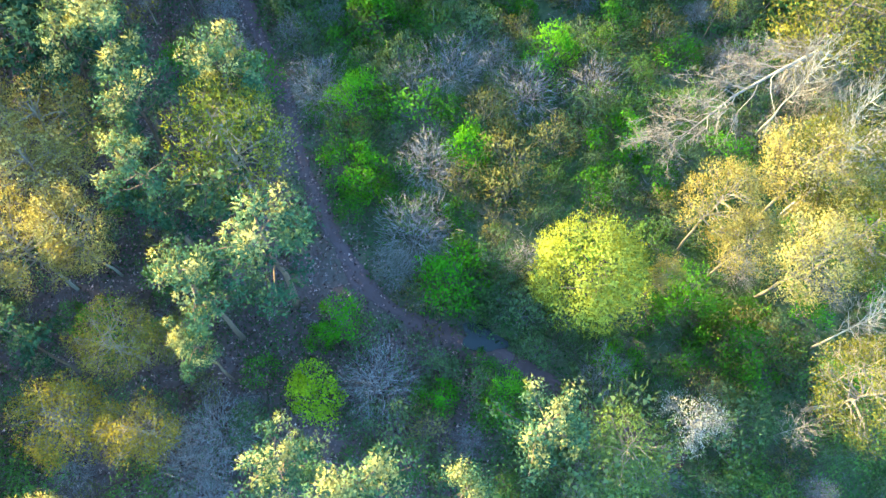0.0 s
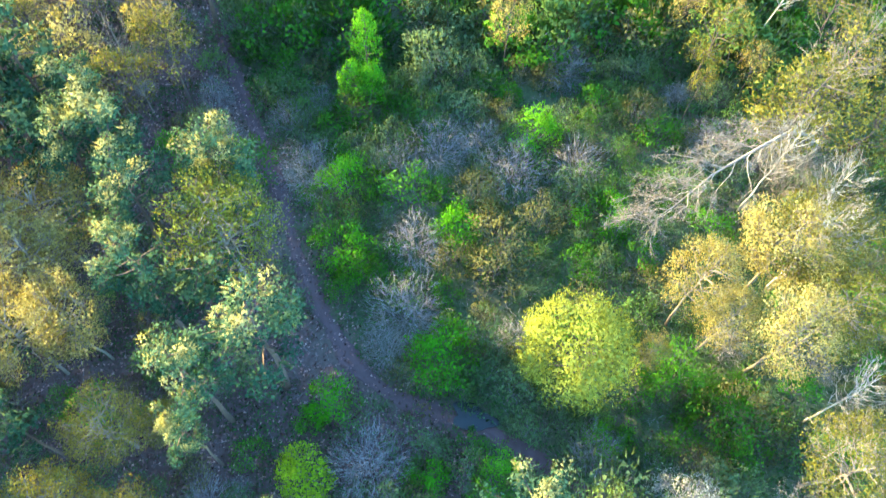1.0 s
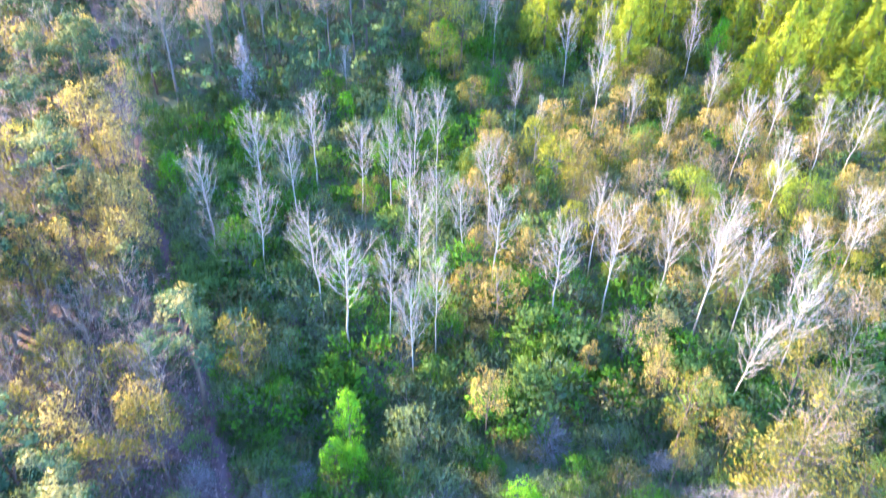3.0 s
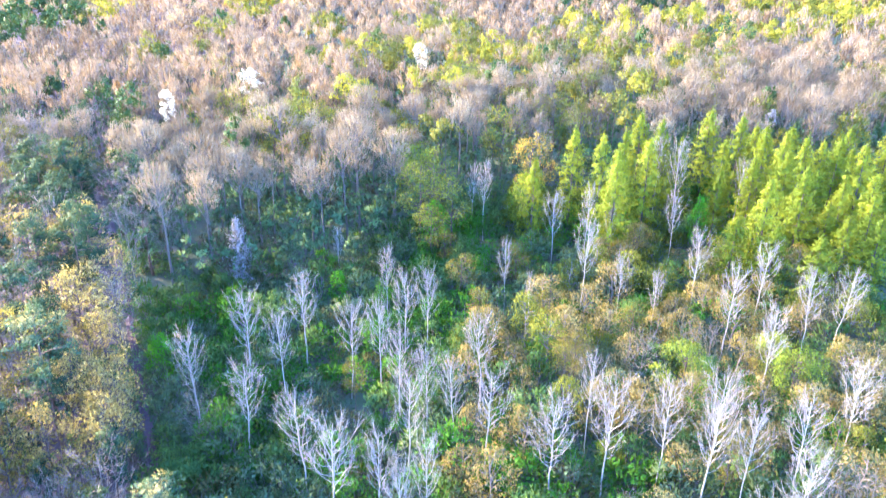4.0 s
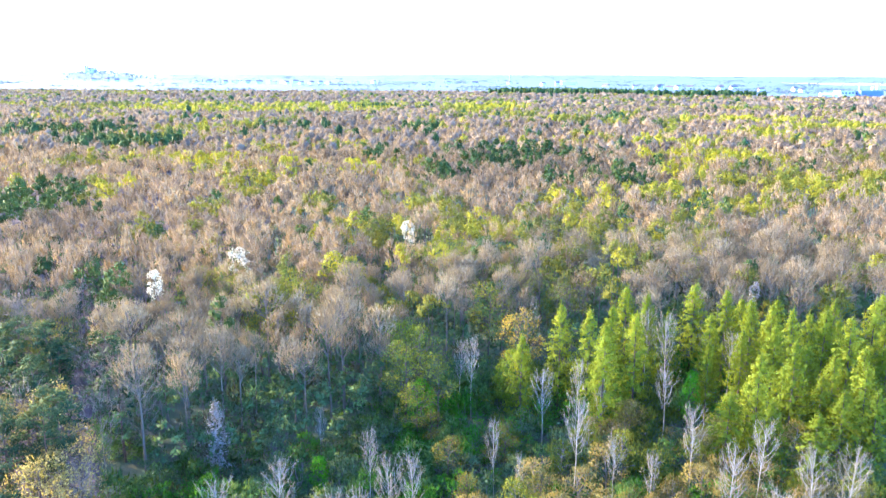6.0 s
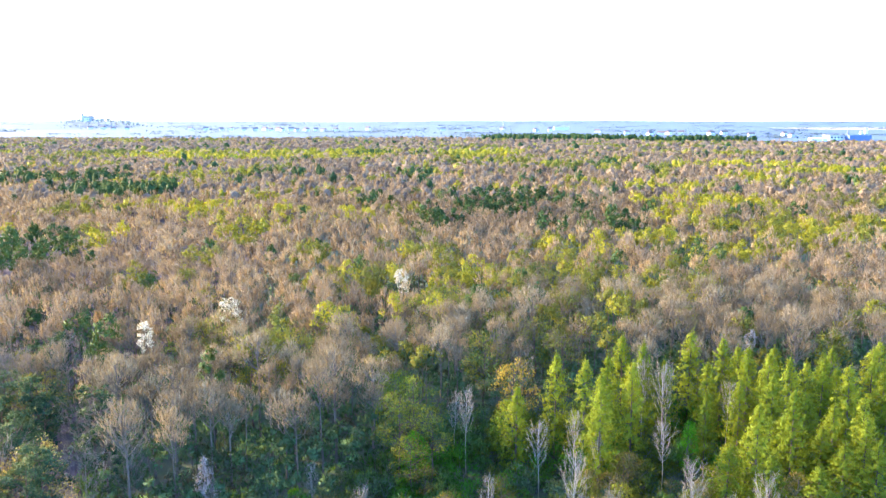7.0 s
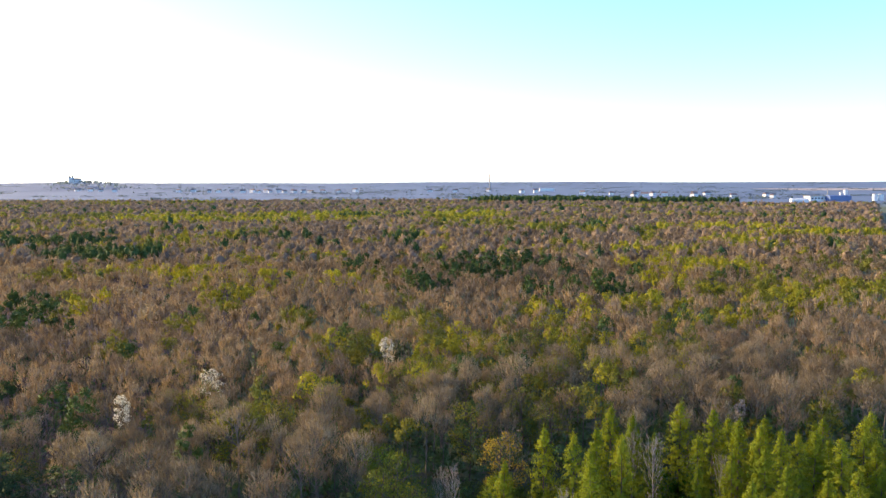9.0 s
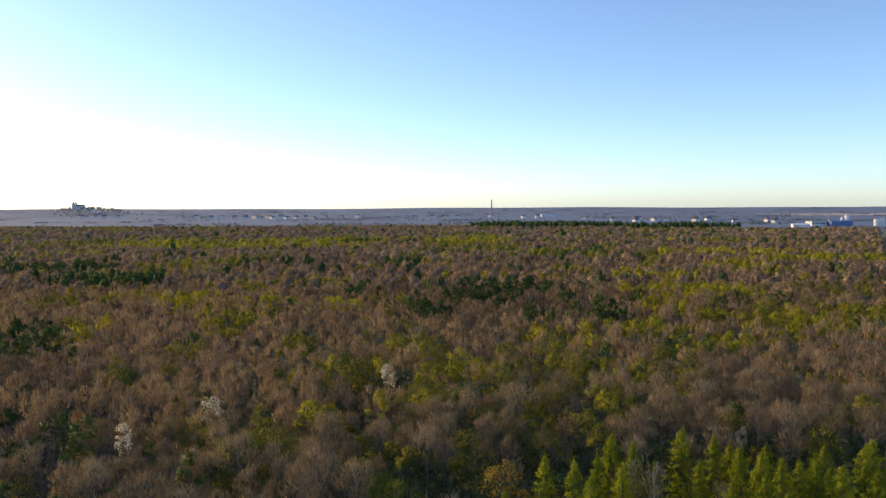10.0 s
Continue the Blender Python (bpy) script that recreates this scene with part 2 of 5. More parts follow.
# ---- mesh tools ----
class Soup:
    """Triangles gathered as arrays, with one tint and one normal for each vertex (zero: taken from the faces)."""

    def __init__(self):
        self.v, self.f, self.t, self.m, self.n = [], [], [], [], 0

    def add(self, v, f, tint=0.5, normal=None):
        v = np.asarray(v, np.float32).reshape(-1, 3)
        self.f.append(np.asarray(f, np.int64).reshape(-1, 3) + self.n)
        self.v.append(v)
        self.t.append(np.broadcast_to(np.asarray(tint, np.float32), (len(v),)))
        self.m.append(np.zeros_like(v) if normal is None else np.asarray(normal, np.float32).reshape(-1, 3))
        self.n += len(v)

    def mesh(self, name, mat, smooth=True):
        v, f, m = np.concatenate(self.v), np.concatenate(self.f), np.concatenate(self.m)
        g = np.cross(v[f[:, 1]] - v[f[:, 0]], v[f[:, 2]] - v[f[:, 0]])
        turned = np.einsum("ij,ij->i", g, m[f].sum(1)) < 0
        f[turned] = f[turned][:, ::-1]
        g[turned] *= -1
        own = np.stack([np.bincount(f.ravel(), np.repeat(g[:, c], 3), len(v)) for c in range(3)], -1)
        m = unit(np.where((m == 0).all(1)[:, None], own, m)).astype(np.float32)
        f = f.astype(np.int32)
        me = bpy.data.meshes.new(name)
        me.vertices.add(len(v))
        me.vertices.foreach_set("co", v.ravel())
        me.loops.add(f.size)
        me.loops.foreach_set("vertex_index", f.ravel())
        me.polygons.add(len(f))
        me.polygons.foreach_set("loop_start", np.arange(0, f.size, 3, dtype=np.int32))
        me.polygons.foreach_set("use_smooth", np.full(len(f), smooth))
        a = me.attributes.new("tint", "FLOAT", "POINT")
        a.data.foreach_set("value", np.concatenate(self.t))
        if smooth:
            a = me.attributes.new("custom_normal", "FLOAT_VECTOR", "POINT")
            a.data.foreach_set("vector", m.ravel())
        me.materials.append(mat)
        me.update(calc_edges=True)
        return me


def unit(a):
    return a / np.maximum(np.linalg.norm(a, axis=-1, keepdims=True), 1e-9)


def each(tint, k):
    """One tint for each of k corners of every piece."""
    return np.repeat(tint, k) if np.ndim(tint) else tint


def tube(s, pts, radii, sides=5, tint=0.5):
    pts = np.asarray(pts, float)
    way = unit(np.gradient(pts, axis=0))
    ref = np.where(np.abs(way[:, 2:3]) > 0.9, [[1.0, 0, 0]], [[0, 0, 1.0]])
    u = unit(np.cross(way, ref))
    w = np.cross(way, u)
    ang = np.arange(sides) * 2 * np.pi / sides
    round_ = np.cos(ang)[None, :, None] * u[:, None] + np.sin(ang)[None, :, None] * w[:, None]
    ring = pts[:, None] + np.asarray(radii, float)[:, None, None] * round_
    k = len(pts)
    i, j = np.meshgrid(np.arange(k - 1), np.arange(sides), indexing="ij")
    a, b = i * sides + j, i * sides + (j + 1) % sides
    c, d = b + sides, a + sides
    s.add(ring, np.concatenate([np.stack([a, b, c], -1).reshape(-1, 3), np.stack([a, c, d], -1).reshape(-1, 3)]), tint, round_)


def blades(s, base, tip, width, rng, tint=0.5, face=None, rough=0.3):
    """Thin tapered slips from base to tip: twigs and needles, lit as part of the crown that they face out of."""
    base, tip = np.asarray(base, float), np.asarray(tip, float)
    toward = rng.normal(size=base.shape) if face is None else unit(face) + rng.normal(0, rough, base.shape)
    side = unit(np.cross(tip - base, toward)) * (np.asarray(width, float).reshape(-1, 1) / 2)
    v = np.stack([base - side, base + side, tip], 1)
    s.add(v, np.arange(len(base) * 3), each(tint, 3), None if face is None else np.repeat(toward, 3, 0))


def slips(s, at, size, rng, tint=0.5, face=None, loose=0.45, rough=0.22):
    """Leaf sprays: three-cornered slips, turned roughly outward; rough: how unevenly they take the light."""
    at = np.asarray(at, float)
    k = len(at)
    face = unit(face) if face is not None else unit(rng.normal(size=(k, 3)) + [0, 0, 0.5])
    n = unit(face + rng.normal(0, loose, (k, 3)))
    u = unit(np.cross(n, rng.normal(size=(k, 3))))
    w = np.cross(n, u)
    size = np.asarray(size, float).reshape(-1, 1) * rng.uniform(0.6, 1.3, (k, 1))
    v = np.stack([at - u * size * 0.5, at + w * size * 0.45 + u * size * 0.2, at - w * size * 0.4 + u * size * 0.4], 1)
    s.add(v, np.arange(k * 3), each(tint, 3), np.repeat(unit(face + rng.normal(0, rough, (k, 3))), 3, 0))


def sprigs(s, at, size, rng, face, share=0.35, tint=0.5, rough=0.22):
    """Soft leafage: small leaves turned outward and fine leafy wisps reaching up and out."""
    wisp = rng.random(len(at)) < share
    slips(s, at[~wisp], size, rng, tint[~wisp] if np.ndim(tint) else tint, face[~wisp], 0.4, rough)
    out = unit(face[wisp])
    go = unit(out + rng.normal(0, 0.3, out.shape) + [0, 0, 0.5]) * rng.uniform(1.2, 2.3, (len(out), 1)) * size
    blades(s, at[wisp] - go * 0.45, at[wisp] + go * 0.55, rng.uniform(0.3, 0.55, len(out)) * size, rng, tint[wisp] if np.ndim(tint) else tint, out, rough)


def round_net(level):
    """Corners and faces of a round net, its underside left open."""
    bm = bmesh.new()
    bmesh.ops.create_icosphere(bm, subdivisions=level, radius=1.0)
    v = np.array([p.co[:] for p in bm.verts])
    f = np.array([[p.index for p in q.verts] for q in bm.faces])
    bm.free()
    f = f[v[f][..., 2].mean(1) > -0.35]
    kept, f = np.unique(f, return_inverse=True)
    return v[kept], f.reshape(-1, 3)


NETS = {k: round_net(k) for k in (1, 2, 3)}


def masses(s, at, across, tall, rng, tint=0.5, level=2, lump=0.12, ragged=0.1):
    """The inner masses of crowns, one uneven dome at each place."""
    u, f = NETS[level]
    k = len(at)
    swell = np.ones((k, len(u)))
    for freq in (2.6, 4.4, 6.5):
        way = unit(rng.normal(size=(k, 3))) * freq
        swell += lump * np.sin(np.einsum("kc,vc->kv", way, u) + rng.uniform(0, 6.3, (k, 1))) * 0.75
    swell += rng.normal(0, ragged, swell.shape)
    size = np.stack(np.broadcast_arrays(across, across, tall), -1).reshape(-1, 1, 3)
    v = np.asarray(at, float)[:, None] + u[None] * swell[..., None] * size
    s.add(v, (f[None] + np.arange(k)[:, None, None] * len(u)).reshape(-1, 3), each(tint, len(u)))


def bent(a, b, rise, rng, k=4, wob=0.04):
    """A branch from a to b that sags or rises on the way."""
    t = np.linspace(0, 1, k)[:, None]
    a, b = np.asarray(a, float), np.asarray(b, float)
    p = a + (b - a) * t
    p[:, 2] += rise * np.sin(t[:, 0] * np.pi) * np.linalg.norm(b - a)
    p[1:-1] += rng.normal(size=(k - 2, 3)) * wob * np.linalg.norm(b - a)
    return p


def stem_of(s, h, rng, foot, top, wander=0.08, k=8, sides=6):
    """A slightly crooked tapering trunk; gives back its middle line."""
    z = np.linspace(-0.3, h, k)
    line = np.stack([np.cumsum(rng.normal(0, wander, k)), np.cumsum(rng.normal(0, wander, k)), z], -1)
    line -= line[0] * [1, 1, 0]
    tube(s, line, foot + (top - foot) * np.linspace(0, 1, k) ** 0.8, sides)
    return line


def on_stem(line, z):
    return np.array([np.interp(z, line[:, 2], line[:, c]) for c in range(3)])


# ---- tree makers: each gives a trunk soup and a crown soup, for a tree of its own height in metres ----
def make_bare(rng, h, r, low=0.38, limbs=34, subs=6, twig=9, thick=1.0, rise=1.7, long=0.75, slim=1.0, tight=1.0):
    """A bare tree: limbs leave the trunk at a slant and sweep upward into an oval crown, twigs follow them."""
    trunk, crown = Soup(), Soup()
    line = stem_of(trunk, h * 0.93, rng, 0.0095 * h * thick, 0.02, 0.07)
    for i in range(limbs):
        u = (i + rng.random()) / limbs
        f = low + (0.88 - low) * u
        a = on_stem(line, f * h)
        ang = i * 2.4 + rng.normal(0, 0.4)
        out = r * (0.3 + 0.75 * math.sin(math.pi * min(1.0, 0.18 + 0.8 * u))) * rng.uniform(0.55, 1.1)
        top = min(a[2] + out * rise * rng.uniform(0.8, 1.2) + 0.03 * h, h * rng.uniform(0.95, 1.02))
        away = np.array([math.cos(ang), math.sin(ang), 0])
        p = a + away * out * np.array([[0], [0.5], [0.85], [1.0]]) + np.array([0, 0, 1.0]) * (top - a[2]) * np.array([[0], [0.26], [0.62], [1.0]])
        p[1:] += rng.normal(0, 0.05, (3, 3))
        tube(trunk, p, np.array([0.034, 0.026, 0.018, 0.008]) * thick, 3)
        k = rng.uniform(0.25, 1.0, subs)
        c = np.stack([np.interp(k, [0, 0.33, 0.67, 1.0], p[:, q]) for q in range(3)], -1)
        d = unit(away * 0.4 + rng.normal(0, 0.3, (subs, 3)) + [0, 0, 0.8 * tight]) * (out * 0.3 + 0.4) * rng.uniform(0.7, 1.3, (subs, 1))
        face = away * 0.9 + [0, 0, 0.25 + u * 0.6]
        blades(crown, c, c + d, np.full(subs, 0.03 * thick), rng, 0.5, np.repeat(face[None], subs, 0), 0.7)
        at = np.repeat(c, twig, 0) + np.repeat(d, twig, 0) * rng.uniform(0.1, 0.95, (subs * twig, 1))
        go = unit(np.repeat(unit(d), twig, 0) + rng.normal(0, 0.3, at.shape) + [0, 0, 0.35 * tight]) * rng.uniform(0.35, 1.0, (len(at), 1)) * long
        blades(crown, at, at + go, rng.uniform(0.018, 0.03, len(at)) * thick * slim, rng, 0.5, np.repeat(face[None], len(at), 0), 0.7)
    return trunk, crown


def make_leafy(rng, h, r, low=0.3, clumps=36, per=60, size=0.16, cone=0.0, hollow=0.5, twigs=0, lump=0.34):
    """A leafing tree: limbs to rounded clumps of small leaves on an uneven crown."""
    trunk, crown = Soup(), Soup()
    line = stem_of(trunk, h * 0.9, rng, 0.0105 * h, 0.03, 0.09, 7)
    d = unit(rng.normal(size=(clumps, 3)) + [0, 0, 0.25])
    cz, half = h * (1 + low) / 2, h * (1 - low) / 2
    c = d * rng.uniform(hollow, 1.0, clumps)[:, None] ** 0.6 * [r, r, half] * 0.82
    if cone:
        f = np.clip((c[:, 2] + half) / (2 * half), 0, 1)
        c[:, :2] *= (1.25 - cone * f)[:, None]
    out = c / [r, r, half]
    c[:, 2] += cz
    for i in range(0, clumps, 2):
        a = on_stem(line, np.clip(c[i, 2] - 0.6 * math.hypot(c[i, 0], c[i, 1]), 0.12 * h, 0.85 * h))
        tube(trunk, bent(a, c[i], 0.05, rng), [0.055, 0.04, 0.025, 0.012], 3)
    spread = r * lump * rng.uniform(0.75, 1.25, clumps)[:, None]
    at, wide = np.repeat(c, per, 0), np.repeat(spread, per, 0)
    off = unit(rng.normal(size=at.shape) + np.repeat(out, per, 0) * 0.5 + [0, 0, 0.3]) * rng.uniform(0.6, 1.06, (len(at), 1))
    sprigs(crown, at + off * wide * [1, 1, 0.8], size, rng, off * 0.9 + np.repeat(out, per, 0) * 0.6 + [0, 0, 0.2])
    if twigs:
        at = np.repeat(c, twigs, 0)
        go = unit(rng.normal(size=at.shape) + [0, 0, 0.6] + np.repeat(out, twigs, 0)) * rng.uniform(0.6, 1.2, (len(at), 1))
        blades(trunk, at - go * 0.3, at + go * 0.7, np.full(len(at), 0.022), rng, 0.5, go)
    return trunk, crown


def crowns(x, y, h, r, rng, clumps, per, low, spread, hollow=0.8):
    """Places on the clumps of many domed crowns at once, with the way outward at each."""
    k = len(x)
    d = unit(rng.normal(size=(k, clumps, 3)) + [0, 0, 0.4])
    d[..., 2] = np.where(d[..., 2] < -0.15, -d[..., 2], d[..., 2])
    half = h * (1 - low) / 2
    size = np.stack([r, r, half], -1)[:, None]
    mid = np.stack([x, y, h - half], -1)[:, None]
    c = np.repeat(d * rng.uniform(hollow, 1.0, (k, clumps, 1)) * 0.8, per, 1)
    off = unit(rng.normal(size=c.shape) + c * 0.6 + [0, 0, 0.3]) * rng.uniform(0.5, 1.1, (k, clumps * per, 1))
    at = mid + c * size + off * (r * spread)[:, None, None] * [1, 1, 0.85]
    return at.reshape(-1, 3), (off * 0.8 + c * 0.8 + [0, 0, 0.15]).reshape(-1, 3)


def plumes(s, at, face, rng, width, long, tint=0.5, spray=0.2, rough=0.75):
    """Twigs in upswept plumes over a crown, a few short sprays of buds among them."""
    up = rng.random(len(at)) > spray
    slips(s, at[~up], width * 2.6, rng, tint[~up] if np.ndim(tint) else tint, face[~up])
    out = unit(face[up])
    go = unit(out * [0.55, 0.55, 0.3] + [0, 0, 0.75] + rng.normal(0, 0.24, out.shape)) * rng.uniform(0.6, 1.3, (len(out), 1)) * long
    blades(s, at[up] - go * 0.5, at[up] + go * 0.5, rng.uniform(0.7, 1.3, len(out)) * width, rng, tint[up] if np.ndim(tint) else tint, out * 0.7 + [0, 0, 0.4], rough)


def make_wood(rng, h, r, clumps=26, per=26):
    """A bare woodland tree: dark trunk, slanting limbs, a rounded crown of upswept twigs."""
    trunk, crown = Soup(), Soup()
    line = stem_of(trunk, h * 0.86, rng, 0.013 * h, 0.03, 0.1, 7)
    one = np.zeros(1)
    at, face = crowns(one, one, one + h, one + r, rng, clumps, per, 0.48, 0.3, 0.6)
    for c in at.reshape(clumps, -1, 3).mean(1):
        a = on_stem(line, max(c[2] - 0.9 * math.hypot(c[0], c[1]) - 0.8, h * 0.3))
        p = bent(a, c, -0.1, rng)
        tube(trunk, p, [0.06, 0.045, 0.03, 0.015], 3)
    plumes(crown, at, face, rng, 0.075, 0.95)
    return trunk, crown


def make_pine(rng, h, r, low=0.5, limbs=16, tuft=70, fine=1.0):
    """A pine: an open crown of rounded needle clumps, the upper shoots tinted pale and sunlit."""
    trunk, crown = Soup(), Soup()
    line = stem_of(trunk, h * 0.96, rng, 0.014 * h, 0.03, 0.07, 8, 7)
    tips = [(line[-1] + [0, 0, 0.1], 0.62)]
    for i in range(limbs):
        u = (i + rng.random()) / limbs
        a = on_stem(line, (low + (0.95 - low) * u) * h)
        out = r * (0.3 + 0.8 * math.sin(math.pi * (0.2 + 0.68 * u))) * rng.uniform(0.45, 1.15)
        ang = i * 2.4 + rng.normal(0, 0.6)
        b = a + np.array([math.cos(ang) * out, math.sin(ang) * out, out * rng.uniform(0.1, 0.6)])
        tube(trunk, bent(a, b, 0.05, rng), [0.05, 0.04, 0.028, 0.015], 3)
        tips.append((b, rng.uniform(0.42, 0.62)))
        for k in range(rng.integers(1, 4)):
            tips.append((a + (b - a) * rng.uniform(0.5, 1.0) + rng.normal(0, 0.3, 3) * [1, 1, 0.6], rng.uniform(0.34, 0.55)))
    for c, wide in tips:
        off = unit(rng.normal(size=(tuft, 3)) + [0, 0, 0.45]) * rng.uniform(0.5, 1.05, (tuft, 1))
        axis = c - on_stem(line, c[2] - 0.5)
        face = off + axis * 0.3 + [0, 0, 0.25]
        # cream grows towards the top: pale shoots plus sunlight put into the tint
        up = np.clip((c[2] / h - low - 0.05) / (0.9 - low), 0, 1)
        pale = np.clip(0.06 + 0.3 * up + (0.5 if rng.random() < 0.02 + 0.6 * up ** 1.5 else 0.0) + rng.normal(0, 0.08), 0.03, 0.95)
        sunlit_shoot = np.clip(pale + 0.16 * off[:, 2] + rng.normal(0, 0.05, tuft), 0, 1)
        at = c + off * wide * [1.1, 1.1, 0.8]
        slips(crown, at, 0.155 * fine, rng, sunlit_shoot, face)
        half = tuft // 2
        blades(crown, at[:half] - off[:half] * 0.05, at[:half] + unit(off[:half] + [0, 0, 0.3]) * rng.uniform(0.12, 0.26, (half, 1)) * fine, rng.uniform(0.04, 0.075, half) * fine, rng, sunlit_shoot[:half], face[:half])
    return trunk, crown


def make_larch(rng, h, r, limbs=92, per=34, size=0.28, droop=0.1):
    """A conical tree: whorls of level boughs with hanging sprays, a feathery leader."""
    trunk, crown = Soup(), Soup()
    line = stem_of(trunk, h, rng, 0.013 * h, 0.02, 0.03, 6)
    bulge = [rng.uniform(0.8, 1.2) for _ in range(12)]
    for i in range(limbs):
        f = 0.14 + 0.84 * ((i + rng.random()) / limbs)
        a = on_stem(line, f * h)
        ang = i * 2.4 + rng.normal(0, 0.3)
        out = r * min(1.0, ((1.0 - f) * 2.1) ** 0.8) * bulge[int(f * 8 + ang * 0.8) % 12] * rng.uniform(0.8, 1.12) + 0.07
        away = np.array([math.cos(ang), math.sin(ang), 0])
        b = a + away * out + np.array([0, 0, out * rng.uniform(-droop, 0.3)])
        if i % 2 == 0:
            tube(trunk, bent(a, b, -0.06, rng, 3), [0.035, 0.025, 0.01], 3)
        t = rng.uniform(0.3, 1.05, (per, 1))
        off = rng.normal(0, 0.16, (per, 3)) * [1, 1, 1.3]
        at = a + (b - a) * t + off
        sprigs(crown, at, size * (0.55 + 0.45 * min(1, out / r * 1.5)), rng, away * 0.85 + off * 1.6 + [0, 0, 0.5], 0.2, 0.5, 0.12)
    k = 34
    at = np.stack([rng.normal(0, 0.08, k), rng.normal(0, 0.08, k), rng.uniform(0.9, 1.04, k) * h], -1)
    sprigs(crown, at, size * 0.6, rng, at * [6, 6, 0] + [0, 0, 0.6], 0.7)
    return trunk, crown


def make_shrub(rng, h, r, clumps=14, per=34, size=0.14, stems=6, twigs=60, fine=0.016, share=0.35):
    """Many stems from one root under rounded clumps of small leaves on upswept sprays."""
    stem, crown, brush = Soup(), Soup(), Soup()
    d = unit(rng.normal(size=(clumps, 3)) + [0, 0, 0.55])
    d[:, 2] = np.abs(d[:, 2])
    c = d * rng.uniform(0.5, 0.9, (clumps, 1)) * [r, r, h * 0.8] + [0, 0, h * 0.12]
    for i in range(stems):
        e = c[i % clumps] * rng.uniform(0.85, 1.1)
        tube(stem, bent([0.06 * d[i % clumps, 0], 0.06 * d[i % clumps, 1], -0.15], e, 0.07, rng), [0.026, 0.02, 0.013, 0.006], 3)
    spread = rng.uniform(0.26, 0.46, clumps)[:, None] * r
    at, wide = np.repeat(c, per, 0), np.repeat(spread, per, 0)
    off = unit(rng.normal(size=at.shape) + np.repeat(d, per, 0) * 0.5 + [0, 0, 0.35]) * rng.uniform(0.45, 1.1, (len(at), 1))
    at = at + off * wide * [1, 1, 0.9]
    keep = at[:, 2] > 0.08
    sprigs(crown, at[keep], size, rng, (off * 0.75 + np.repeat(d, per, 0) * 0.6 + [0, 0, 0.25])[keep], share)
    which = rng.integers(0, clumps, twigs)
    at = c[which] * rng.uniform(0.35, 1.05, (twigs, 1)) + rng.normal(0, 0.13 * r, (twigs, 3)) * [1, 1, 0.6]
    at[:, 2] = np.maximum(at[:, 2], 0.12)
    go = unit(d[which] * 0.8 + rng.normal(0, 0.32, at.shape) + [0, 0, 0.3]) * rng.uniform(0.35, 0.9, (twigs, 1))
    blades(brush, at - go * 0.3, at + go * 0.7, rng.uniform(0.7, 1.3, twigs) * fine, rng, 0.5, d[which] + [0, 0, 0.3], 0.6)
    return stem, crown, brush


def make_bowed(rng, h):
    """A bare tree whose trunk bows over to one side (+x), with a one-sided fan of limbs full of short twigs."""
    trunk, crown = Soup(), Soup()
    line = np.array([[0, 0, -0.2], [2.4, 0.1, 4.2], [5.6, -0.1, 7.0], [9.2, 0.2, 8.2], [12.0, 0.1, 7.7], [14.4, 0.3, 6.7], [16.2, 0.2, 5.6]])
    tube(trunk, line, [0.15, 0.13, 0.11, 0.085, 0.06, 0.035, 0.012], 6)
    for i in range(36):
        k = 1.1 + 4.7 * (i + rng.random()) / 36
        a = np.array([np.interp(k, range(7), line[:, q]) for q in range(3)])
        side = -1 if i % 3 else 0.8
        way = unit(np.array([0.9, side * rng.uniform(0.2, 1.0), rng.uniform(-0.3, 0.3)]))
        p = bent(a, a + way * rng.uniform(2.2, 4.4) * (1.15 - 0.09 * k), 0.14, rng, 5, 0.06)
        tube(trunk, p, [0.034, 0.027, 0.02, 0.012, 0.005], 3)
        f = rng.uniform(0.15, 1.0, 14) * 4
        c = np.stack([np.interp(f, range(5), p[:, q]) for q in range(3)], -1)
        d = unit(way + rng.normal(0, 0.6, c.shape) - [0, 0, 0.15]) * rng.uniform(0.5, 1.2, (14, 1))
        up = np.tile([-0.3, 0, 0.8], (14, 1))
        blades(crown, c, c + d, np.full(14, 0.025), rng, 0.5, up, 0.6)
        at = np.repeat(c, 15, 0) + np.repeat(d, 15, 0) * rng.uniform(0.1, 1.0, (210, 1))
        go = unit(np.repeat(unit(d), 15, 0) * 0.6 + rng.normal(0, 0.6, at.shape)) * rng.uniform(0.2, 0.6, (210, 1))
        blades(crown, at, at + go, rng.uniform(0.012, 0.021, 210), rng, 0.5, np.repeat(up, 15, 0), 0.7)
    return trunk, crown


